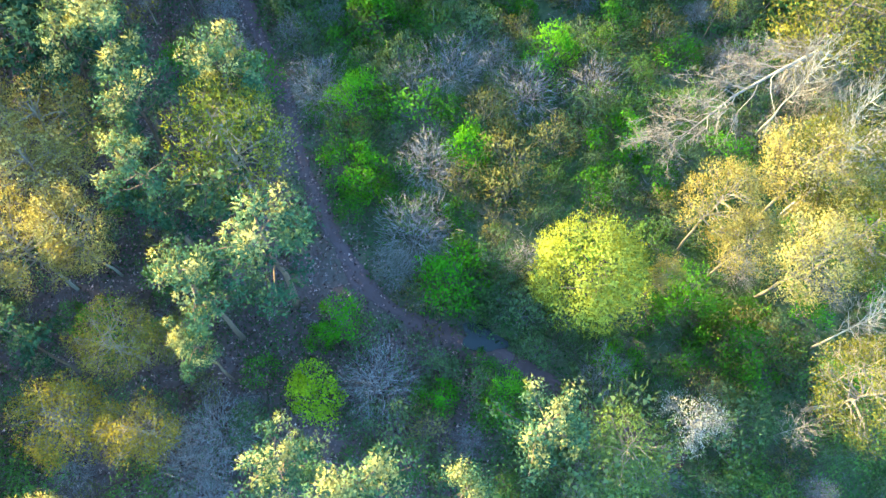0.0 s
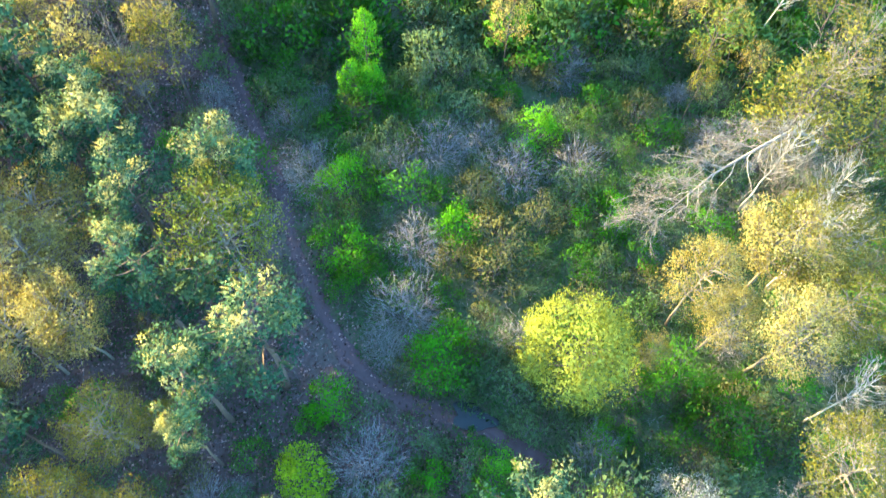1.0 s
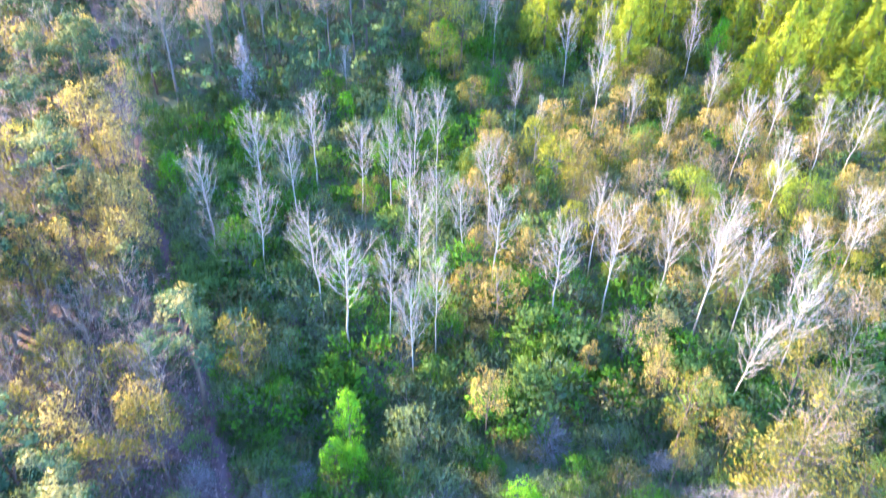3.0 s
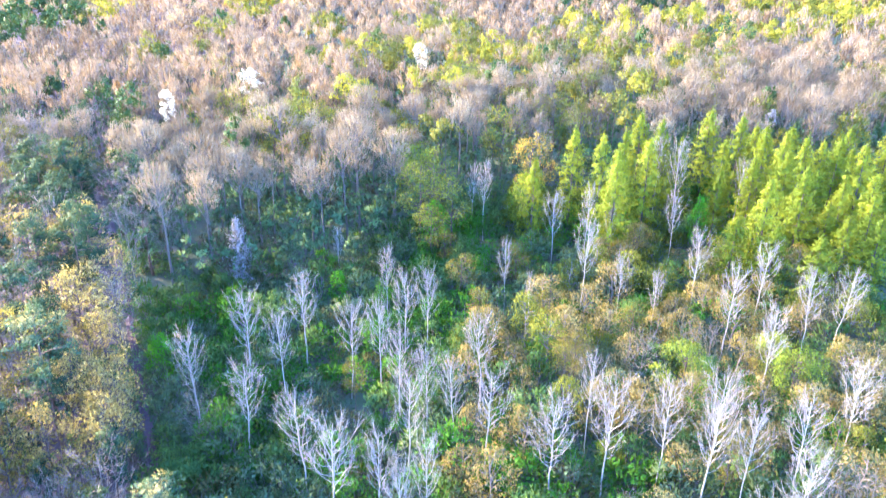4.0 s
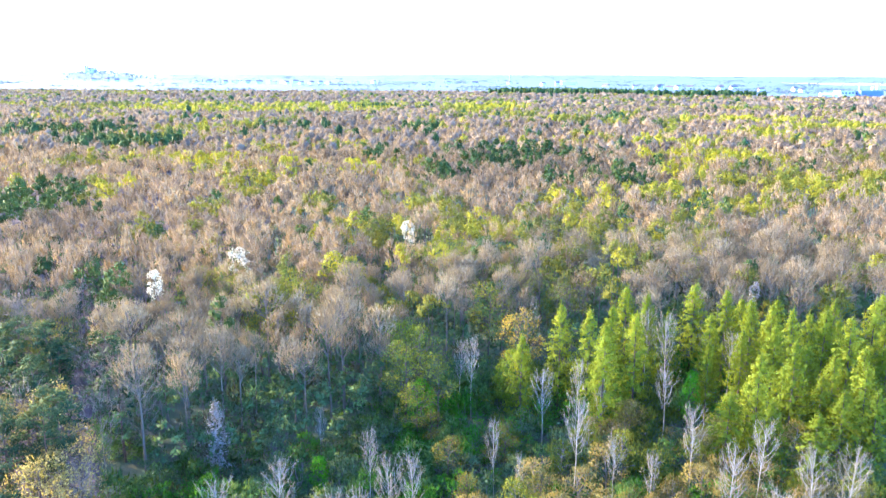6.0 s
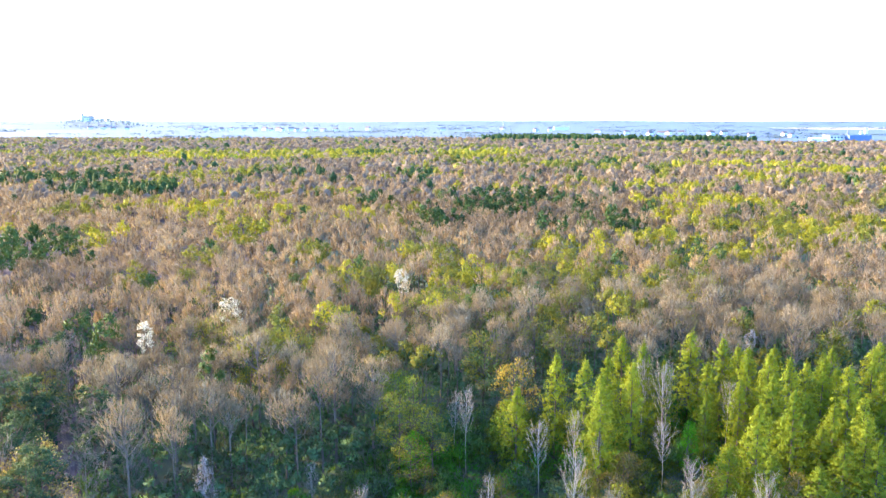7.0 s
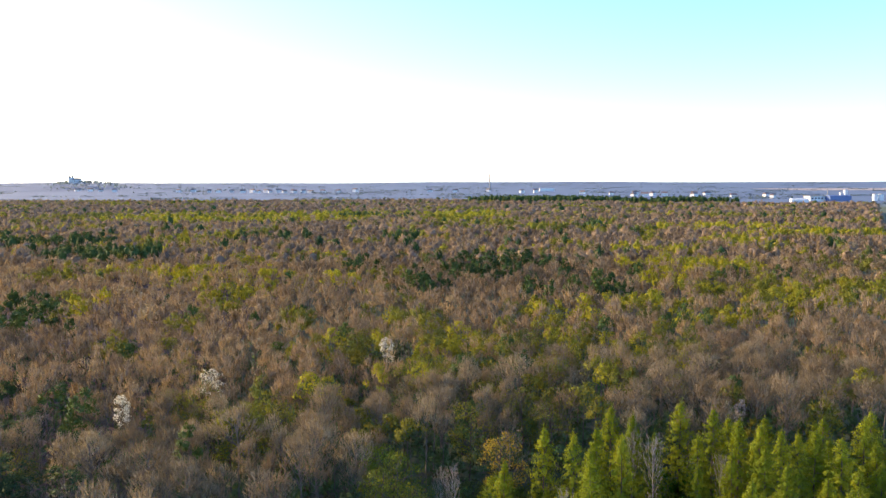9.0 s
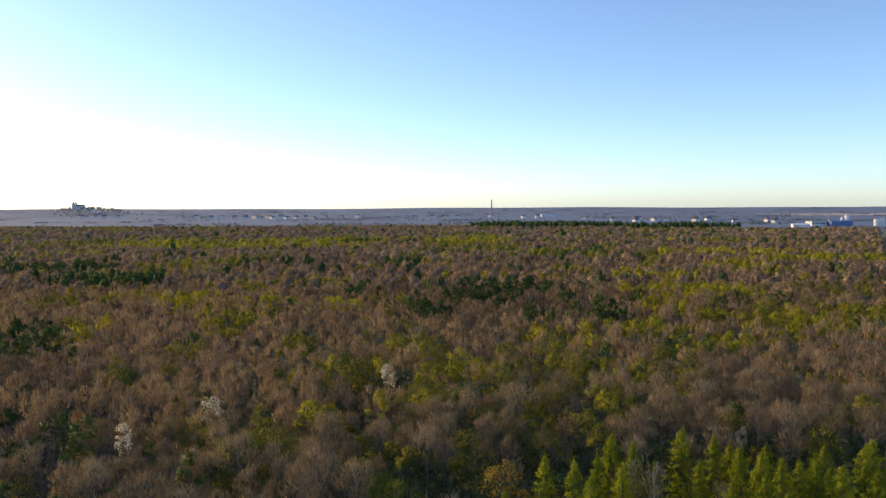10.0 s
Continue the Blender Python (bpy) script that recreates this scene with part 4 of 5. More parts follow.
plant_all("white", [(-18.9, 56.0, 11, 1.0), (-15.8, 62.5, 11, 1.25), (-13.5, 51.9, 11, 1.05), (-12.0, 59.6, 11, 0.85), (-10.9, 66.1, 11, 1.2), (-6.1, 61.4, 11, 1.0), 
    (-3.3, 61.5, 11, 0.9), (-3.4, 74.7, 10, 0.75), (-1.2, 57.2, 11, 1.05), (1.0, 67.3, 11, 0.9), (-1.3, 67.1, 11, 0.9), (1.1, 54.6, 11, 0.8), 
    (3.5, 52.6, 11, 0.85), (-0.2, 50.1, 11, 1.05), (6.1, 59.5, 11, 1.0), (-7.8, 46.6, 12, 1.0), (1.4, 42.8, 11, 0.8), (9.5, 76.8, 10, 0.6), 
    (14.8, 53.5, 11, 0.8)])
plant_all("white", [(31.1, 67.7, 11.5, 0.95), (36.5, 73.6, 11.5, 0.95), (32.2, 60.2, 11.5, 1.0), (39.2, 67.5, 11.5, 0.9), (42.3, 67.7, 11.5, 0.95), 
    (29.8, 47.5, 11.5, 1.1), (35.5, 51.1, 11.5, 1.1), (11.8, 73.2, 8, 0.45), (24.5, 50.3, 11.5, 1.0), (22.0, 75.4, 9, 0.8), (24.8, 71.7, 9, 0.7), 
    (20.6, 89.4, 12, 0.6), (34.7, 100.5, 14, 0.7), (43.1, 99.9, 12, 0.6), (33.5, 105.5, 13, 0.6), (24.7, 45.0, 11.5, 0.9)])
plant_all("white", [(21.2, 19.2, 10.5, 1.3), (20.3, 24.8, 10, 1.1), (23.1, 22.2, 10, 1.1), (22.2, 11.2, 9, 1.1)])
# bare tan trees
plant_all("tanbare", [(19.2, 6.0, 5.5, 0.9), (21.9, 8.5, 8, 1.2)])
plant("sagetree", 10.4, 4.5, 6.5)
plant_all("green", [(12.6, 12.4, 2.6, 1.2), (15.0, 12.8, 2.4, 1.3), (17.0, 11.2, 2.8, 1.2), (14.6, 10.0, 2.2, 1.3), (18.6, 9.2, 2.4, 1.2)])
plant_all("deep", [(11.2, 9.4, 1.8, 1.3), (13.4, 8.4, 2.2, 1.2), (16.6, 8.0, 2.0, 1.2), (8.2, 7.4, 1.6, 1.2)])
plant("paledome", 14.2, 6.1, 4.6)
plant_all("tanbare", [(-22.3, 37.9, 9, 0.9), (-18.7, 36.2, 8, 0.9), (15.5, 41.8, 7, 0.7), (21.2, 61.3, 8, 0.9), (26.7, 63.7, 7, 0.8), (28.4, 63.8, 7, 0.9), 
    (-18.1, 52.9, 7, 1.1), (-28.7, 65.4, 11, 0.9), (-23.9, 40.1, 9, 1.0), (-27.0, 40.0, 9, 1.2), (29.0, 41.7, 9, 0.9), (28.3, 35.3, 9, 1.2), 
    (24.3, 30.8, 9, 1.2), (32.3, 41.8, 9, 1.1), (-31.5, 52.8, 11, 1.1)])
plant_all("tanbare", [(16.8, 108.2, 13, 0.9), (-32.4, 78.7, 13, 0.9), (-35.8, 90.9, 13, 1.0)])
# blossoming trees
plant_all("blossom", [(-39.0, 115.5, 17.2, 0.65), (-29.3, 128.1, 17.2, 0.95), (-1.8, 151.5, 17.4, 0.85)])
plant("blossom", 53.2, 116.9, 14.5, 0.6, label="slender wild cherry in faint pinkish blossom behind the larches", crown=M_LILAC)
plant_all("lilac", [(-21.3, 82.6, 9.8, 1.0)], label="slim conical tree in pale lilac-white blossom before the woods")
# larch plantation
plant_all("larch", [(20.3, 101.1, 15, 0.95), (14.5, 96.3, 12.5, 1.0), (23.7, 98.7, 15, 0.9), (27.2, 101.3, 15, 0.95), (31.7, 110.4, 15, 1.0), (33.5, 106.1, 15, 0.9), 
    (42.3, 112.3, 15, 1.1), (45.4, 108.1, 15, 1.05), (47.4, 103.7, 15, 1.0), (49.0, 101.1, 15, 0.9), (50.6, 98.6, 15, 0.9), (55.2, 98.7, 15, 1.1), 
    (56.9, 95.4, 15, 1.1), (36.7, 82.9, 10.4, 1.5), (40.0, 85.5, 10.4, 1.5), (46.4, 91.1, 10.4, 1.5), (50.0, 93.0, 12.4, 1.2), (51.7, 89.0, 12.4, 1.2), 
    (53.5, 85.3, 12.4, 1.2), (40.0, 79.8, 10.4, 1.4)])
plant_all("larch", [(23.4, 88.5, 15, 0.9), (29.7, 97.6, 15, 0.9), (36.2, 105.1, 13, 0.8), (53.4, 82.4, 10.4, 1.4), (49.5, 82.3, 10.4, 1.4), (43.7, 76.9, 10.4, 1.4), 
    (24.6, 92.8, 15, 0.9), (41.8, 103.9, 13, 0.9), (43.5, 96.7, 13, 0.9), (45.8, 87.0, 15, 0.9), (39.9, 83.1, 15, 0.9), (38.5, 94.9, 12, 0.8), 
    (49.6, 87.4, 10.4, 1.4)])
# shrubs that stand out in the clearing
plant_all("vivid", [(-4.9, 24.9, 3.8, 0.95), (7.0, 29.0, 3.8, 1.1), (2.2, 21.8, 3.8, 0.95), (11.0, 23.1, 3.8, 1.0), (-4.8, 20.2, 3.6, 1.15), (1.6, 13.4, 4.4, 1.1), (-4.4, 10.9, 3.2, 1.0),
    (-5.5, 9.9, 2.2, 0.9), (4.7, 7.5, 2.6, 1.1), (1.0, 7.2, 2.4, 1.2), (10.9, 9.6, 2.4, 1.2)])
plant_all("green", [(-1.0, 24.3, 3.8, 1.3), (-3.9, 30.5, 3.8, 1.3), (3.4, 9.0, 1.6, 1.2), (-16.2, 26.4, 2.8, 1.2), (-17.7, 10.1, 2.6, 1.2),
    (14.9, 13.1, 3.8, 1.2), (17.8, 10.4, 3.8, 1.1), (-10.7, 25.8, 3.8, 1.0), (-8.7, 7.8, 2.2, 1.0), (18.2, 22.9, 3, 1.2), (21.0, 12.9, 3.2, 1.2),
    (-3.7, 18.9, 3, 1.0)])
plant_all("limeshrub", [(-5.4, 6.8, 4, 0.85)], label="shrub in vivid yellow-green leaf beside the track")
plant_all("green", [(-6.1, 50.5, 5, 1.2), (-7.7, 47.7, 4, 1.2), (-13.0, 60.2, 4, 1.1), (8.7, 41.7, 3.5, 0.9), (7.8, 88.1, 5, 1.1), (12.2, 50.4, 5, 1.0), 
    (-4.3, 45.7, 5, 1.1), (2.0, 44.1, 4, 1.2), (-3.9, 74.7, 5, 1.0), (-11.3, 63.1, 5, 1.2), (-10.3, 38.1, 4, 1.2)])
plant_all("grey", [(-0.8, 16.2, 4.8, 1.2), (-2.1, 7.5, 4, 1.35), (-0.2, 20.6, 4.2, 1.15), (-10.3, 4.5, 4, 1.25), (5.6, 25.9, 4.2, 1.3), (-7.2, 25.3, 4.2, 1.2), 
    (5.5, 15.0, 3.2, 0.8), (-9.1, 29.4, 3, 1.1), (0.8, 27.5, 4.2, 1.2), (3.5, 28.1, 3.4, 1.1), (-11.2, 2.8, 4, 1.2), (-1.7, 14.1, 3.5, 0.9), 
    (10.0, 8.9, 3.5, 1.0), (9.7, 26.6, 4.2, 1.1)])
plant_all("ginger", [(5.0, 21.3, 4, 1.3), (3.2, 24.5, 4, 1.0), (7.3, 22.6, 4, 0.9), (4.5, 18.8, 4, 1.1), (17.8, 11.0, 4, 1.2), (15.9, 8.0, 3.5, 1.0), (2.1, 19.8, 3.5, 0.9), 
    (14.1, 30.9, 3.5, 1.1), (-5.0, 30.1, 3, 1.0)])
plant_all("sage", [(10.4, 5.3, 6.5, 1.2), (8.6, 4.5, 5.5, 1.0), (9.0, 25.2, 3.4, 1.2), (1.1, 8.7, 2.6, 1.1), (4.1, 15.1, 3.6, 1.1), (-2.9, 26.3, 3.4, 1.1), 
    (15.8, 5.8, 5, 1.1), (-1.0, 5.0, 4, 1.0), (17.7, 7.1, 4, 1.0), (6.4, 9.6, 3, 1.0), (-4.1, 27.9, 3.2, 1.0), (-8.7, 4.6, 3.6, 1.0)])
plant_all("sage", [(-2.6, 88.0, 6, 1.2), (-9.6, 40.8, 5, 1.1), (-15.4, 52.5, 6, 1.2), (-2.9, 50.8, 4, 1.0), (9.5, 56.8, 5, 1.1), (0.5, 34.2, 4.6, 1.2), 
    (-9.2, 46.3, 6, 1.1)])
plant("leaning", 25.7, 29.2, 8.6).matrix_world = pose(25.7, 29.2, 0, 0, 0, -147)
plant("tanbrush", 23.4, 26.3, 6.4)
plant("white", 22.1, 37.6, 10.6, 1.1, 0.12, 0.4, "leafless white-barked tree leaning out of the undergrowth")
pick = random.Random(21)
for _ in range(500):
    x, y = pick.uniform(46, 70), pick.uniform(76, 114)
    if free(x, y, 3.7) and 0.3 * x + 68 < y < 118 - 0.2 * (x - 40):
        plant("larch", x, y, pick.uniform(11.5, 14.5), pick.uniform(1.0, 1.2))

# where the great woods begin
EDGE_X = [-400, -45, -30, -22, -9, -3, 4, 12, 22, 55, 75, 95, 400]
EDGE_Y = [78, 78, 77, 81, 86, 93, 103, 110, 112, 114, 108, 96, 60]
# young trees among the white ones
pick = random.Random(31)
made = 0
for _ in range(1500):
    x, y = pick.uniform(3, 52), pick.uniform(46, 94)
    if x > 26 + 0.3 * y or y > 62 + 1.1 * x or not free(x, y, 2.6) or made > 74:
        continue
    plant(pick.choice(["dome", "dome", "greendome"]), x, y, pick.uniform(4.0, 7.2), pick.uniform(0.8, 1.15))
    made += 1
# the thicket between them
pick = random.Random(4)
MIX = ["deep", "deep", "deep", "green", "green", "sage", "sage", "sage", "sage", "grey", "ginger"]
made = 0
for _ in range(6000):
    x, y = pick.uniform(-34, 56), pick.uniform(1, 96)
    t = float(track_off(np.array(x), np.array(y)))
    side = np.interp(y, TY[4:], TX[4:]) if y > 10.5 else -3
    if t < 1.3 or x < side or x > 31 + 0.32 * y or y > np.interp(x, EDGE_X, EDGE_Y) or not free(x, y, 1.25 + 0.016 * max(0, y - 30)) or made > 820:
        continue
    kind = pick.choice(MIX if y < 36 else ["fardeep", "fardeep", "fargreen", "fargreen", "farsage", "farsage", "farginger"])
    if x > 5 and y > 50 and pick.random() < 0.75:
        kind = pick.choice(["faryellow", "farsage", "fardeep", "fargreen", "farginger"])
    tall = pick.uniform(1.8, 3.4) if y < 36 else pick.uniform(2.6, 5.6)
    plant(kind, x, y, tall, pick.uniform(0.95, 1.35))
    made += 1
# tall shrubs before the edge of the woods
made = 0
for _ in range(2500):
    x, y = pick.uniform(-32, 48), pick.uniform(54, 114)
    if x < np.interp(y, TY[4:], TX[4:]) + 2 or y > np.interp(x, EDGE_X, EDGE_Y) + 4 or not free(x, y, 2.1) or made > 170:
        continue
    plant(pick.choice(["fardeep", "fardeep", "fargreen", "farsage"] if x < 12 else ["fardeep", "fargreen", "faryellow", "faryellow"]), x, y, pick.uniform(3.0, 5.5), 1.25)
    made += 1
# the mixed wood beyond the track
made = 0
for _ in range(3000):
    y = pick.uniform(-4, 120)
    x = np.interp(y, TY[4:], TX[4:]) - pick.uniform(3.0, 26) if y > 11 else pick.uniform(-34, -9)
    if not free(x, y, 2.8) or made > 125 or (y < 12 and x > -15):
        continue
    kind = pick.choice(["farpine", "farpine", "olive", "gold", "tanbare", "tanbare", "olive"])
    plant(kind, x, y, pick.uniform(9, 12) if y < 50 else pick.uniform(11.5, 14.5), pick.uniform(0.85, 1.15))
    made += 1
made = 0
for _ in range(2500):
    y = pick.uniform(30, 78)
    x = np.interp(y, TY[4:], TX[4:]) - pick.uniform(2.6, 20)
    if not free(x, y, 2.15) or made > 64:
        continue
    kind = pick.choice(["farpine", "farpine", "olive", "olive", "tanbare", "gold"])
    plant(kind, x, y, pick.uniform(7.5, 11), pick.uniform(0.75, 1.05))
    made += 1
made = 0
for _ in range(2500):
    y = pick.uniform(-1, 70)
    side = np.interp(y, TY[4:], TX[4:])
    x = side - 1.2 - 13 * pick.random() ** 1.6 if y > 16 else pick.uniform(-26, -8)
    if float(track_off(np.array(x), np.array(y))) < 1.1 or x > side or not free(x, y, 1.6) or made > 170:
        continue
    plant(pick.choice(["deep", "sage", "sage", "grey", "ginger"] if y < 40 else ["fardeep", "farsage", "farginger"]), x, y, pick.uniform(1.2, 2.8), 1.2)
    made += 1

# mostly unseen wood added on the sunny side to close and shade the clearing
made = 0
for _ in range(2600):
    x, y = pick.uniform(-56, -17), pick.uniform(-6, 50)
    if x > -22 and y > 12 or not free(x, y, 2.7) or made > 150:
        continue
    plant(pick.choice(["farpine", "wood", "farpine", "olive", "farpine"]), x, y, pick.uniform(12, 15.5), 1.0)
    made += 1

# trees added to shade the track and the gaps in the wood from the low sun
plant_all("farpine", [(-20.6, 22.2, 11.5, 1.1), (-23.6, 24.2, 13, 1.2), (-22.2, 26.6, 13, 1.1), (-27.2, 26.4, 14, 1.2)])
plant_all("farpine", [(-31.4, 43.0, 12, 1.2), (-33.6, 45.2, 13, 1.2), (-34.6, 41.4, 13, 1.2), (-30.4, 46.4, 12, 1.1), (-36.4, 47.6, 13, 1.2), (-33.4, 86.4, 12, 1.1), (-37.6, 92.4, 14, 1.2)])
plant_all("tanbare", [(-35.8, 88.8, 12, 1.1), (-30.4, 85.0, 11, 1.1), (-40.6, 95.2, 12, 1.2), (-33.0, 90.4, 13, 1.1)])
plant_all("fardeep", [(-35.2, 89.3, 3.4, 1.3), (-37.4, 91.2, 3.8, 1.3), (-33.2, 87.8, 3.4, 1.3), (-39.0, 93.6, 3.6, 1.3), (-31.0, 86.6, 3.2, 1.3), (-36.4, 87.4, 3.4, 1.3), (-32.6, 43.4, 3.2, 1.3), (-31.2, 45.0, 3.0, 1.3), (-32.5, 41.4, 3.2, 1.3)])

# trees in young leaf at the edge of the great woods
plant_all("olive", [(-22.9, 113.4, 15, 1.1), (-21.3, 117.3, 15, 1.1), (-18.9, 120.1, 15.5, 1.2), (-16.2, 115.5, 14.5, 1.1), (-31.1, 128.8, 15, 1.0), (-27.4, 119.2, 14.5, 1.0), (16.1, 129.5, 15, 1.2),
    (20.7, 123.4, 15, 1.1), (12.0, 118.1, 14.5, 1.1), (-35.2, 125.0, 14.5, 1.1), (24.3, 117.8, 14.5, 1.0), (-9.5, 170.3, 15.5, 1.2)], label="tall tree in thin olive leaf at the edge of the woods", crown=M_MOSSY)
plant_all("olive", [(-12.3, 128.3, 16, 1.0), (-0.4, 94.0, 13.5, 1.0), (1.6, 96.2, 14, 1.1), (3.8, 93.0, 11.5, 1.1), (1.0, 88.6, 9.5, 1.1), (3.1, 141.3, 15.5, 1.2), (6.5, 146.4, 15.5, 1.2), (9.2, 141.2, 15, 1.2),
    (-6.2, 171.7, 15.5, 1.2)], label="tall tree in fresh yellow-green leaf at the edge of the woods", crown=M_YELLOWGREEN)
plant_all("gold", [(15.4, 104.7, 14, 1.0)], label="tall tree in ochre young leaf before the woods", crown=M_OCHRE)

# ---- the great woods ----
# patches of pines and of yellow-green crowns: x, y, half-widths
PINES = [(7, 250, 9, 10), (29, 279, 16, 14), (48, 254, 9, 8), (62, 241, 11, 9), (43, 317, 30, 12), (-137, 354, 30, 20), (-193, 422, 36, 22), (-78, 453, 25, 16), (-1, 447, 14, 12), (129, 545, 14, 12),
         (250, 1123, 170, 36), (390, 1045, 110, 26), (67, 178, 8, 6), (-33, 698, 40, 12), (-101, 185, 16, 40)]
YELLOWS = [(-146, 681, 125, 70), (-208, 657, 110, 30), (-48, 746, 90, 40), (55, 723, 40, 70), (-81, 291, 16, 15), (-47, 275, 15, 12), (-21, 270, 7, 12), (-88, 218, 7, 13), (117, 307, 31, 20), (90, 263, 8, 10),
           (182, 418, 22, 30), (117, 371, 17, 20), (65, 216, 8, 7), (-11, 124, 3, 3), (6, 139, 4, 6), (4, 164, 4, 5), (223, 535, 60, 24), (272, 469, 70, 22)]
OLIVES = [(-290, 677, 30, 80), (-6, 286, 6, 10), (172, 303, 18, 14), (91, 218, 5, 6), (-21, 121, 5, 5), (-9, 159, 4, 9), (-52, 185, 5, 7), (-62, 167, 5, 7), (36, 175, 5, 7), (22, 175, 5, 7), (60, 161, 6, 8),
          (56, 117, 4, 5), (66, 118, 4, 6), (-4, 200, 5, 8), (-26, 193, 5, 9), (0, 113, 5, 4), (38, 126, 4, 5), (3, 108, 5, 4), (-21, 112, 4, 4), (26, 130, 5, 4)]


def in_patch(x, y, patches):
    hit = np.zeros(len(x), bool)
    for a, b, rx, ry in patches:
        hit |= ((x - a) / rx) ** 2 + ((y - b) / ry) ** 2 < 1
    return hit


def scattered(y0, y1, gap, seed):
    """Places in the woods between two depths, on a jittered grid within sight."""
    rng = np.random.default_rng(seed)
    w = 0.66 * y1 + 18
    gx, gy = np.meshgrid(np.arange(-w, w, gap), np.arange(y0, y1, gap * 0.9))
    x = (gx + rng.uniform(-0.45, 0.45, gx.shape) * gap).ravel()
    y = (gy + rng.uniform(-0.45, 0.45, gx.shape) * gap).ravel()
    keep = (np.abs(x - 3) < 0.6 * y + 12) & (y > np.interp(x, EDGE_X, EDGE_Y)) & (track_off(x, y) > 1.5)
    keep &= y < np.interp(x, [-900, 200, 480, 900], [1180, 1180, 1000, 980])
    keep &= ~((x < np.interp(y, TY[4:], TX[4:])) & (y < 104))
    return x[keep], y[keep], rng


def species(x, y, rng):
    """0 bare, 1 leafing, 2 pine; and a tint from place to place."""
    big = np.array([noise.noise(Vector((a * 0.012, b * 0.012, 3.1))) for a, b in zip(x, y)])
    small = np.array([noise.noise(Vector((a * 0.05, b * 0.05, 7.7))) for a, b in zip(x, y)])
    roll = rng.random(len(x)) * 0.5 + 0.25 + 0.85 * big + 0.8 * small
    kind = np.where(roll > 0.82, 1, 0)
    kind[rng.random(len(x)) < 0.02] = 2
    olive = in_patch(x, y, OLIVES)
    kind[(in_patch(x, y, YELLOWS) | olive) & (rng.random(len(x)) < 0.82)] = 1
    kind[in_patch(x, y, PINES) & (rng.random(len(x)) < np.where(y > 900, 0.97, 0.88))] = 2
    tint = np.clip(0.4 + 0.3 * big + 0.3 * small + rng.normal(0, 0.22, len(x)), 0, 0.75)
    tint[in_patch(x, y, YELLOWS)] = rng.uniform(0.65, 1.0, in_patch(x, y, YELLOWS).sum())
    tint[olive] = rng.uniform(0.2, 0.5, olive.sum())
    return kind, tint


def stems(s, x, y, h, width, tint):
    """Three-sided tapering trunks, all at once."""
    k = len(x)
    ang = np.arange(3) * 2.094
    way = np.stack([np.cos(ang), np.sin(ang), np.zeros(3)], -1)
    foot = np.stack([x, y, np.zeros(k) - 0.2], -1)[:, None] + way * width
    v = np.concatenate([foot, np.stack([x, y, h], -1)[:, None]], 1)
    q = np.arange(k)[:, None] * 4
    s.add(v, np.concatenate([q + [0, 1, 3], q + [1, 2, 3], q + [2, 0, 3]], 1), np.repeat(tint, 4))


def bare_woods(s, x, y, h, r, tint, rng, clumps, per, width, long, level, core):
    """Rounded crowns of upswept twigs about an inner mass of branches, tinted darker as the shade inside."""
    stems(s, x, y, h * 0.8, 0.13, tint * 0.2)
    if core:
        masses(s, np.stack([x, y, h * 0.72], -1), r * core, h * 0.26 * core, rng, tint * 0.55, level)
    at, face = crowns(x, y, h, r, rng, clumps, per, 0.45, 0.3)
    plumes(s, at, face, rng, width, long, np.clip(np.repeat(tint, clumps * per) + rng.normal(0, 0.05, len(at)), 0, 1), 0.14, 0.75 if long < 1.7 else 0.35)


def leafy_woods(s, x, y, h, r, tint, rng, clumps, per, size, level, core, low=0.42):
    """Rounded crowns of young leaves in clumps."""
    half = h * (1 - low) / 2
    if core:
        # inner mass tinted a little darker, putting the crown's inner shade into colour
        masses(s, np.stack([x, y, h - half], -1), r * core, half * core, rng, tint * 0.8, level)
    at, face = crowns(x, y, h, r, rng, clumps, per, low, 0.32)
    sprigs(s, at, size, rng, face, 0.4, np.clip(np.repeat(tint, clumps * per) + rng.normal(0, 0.05, len(at)), 0, 1))


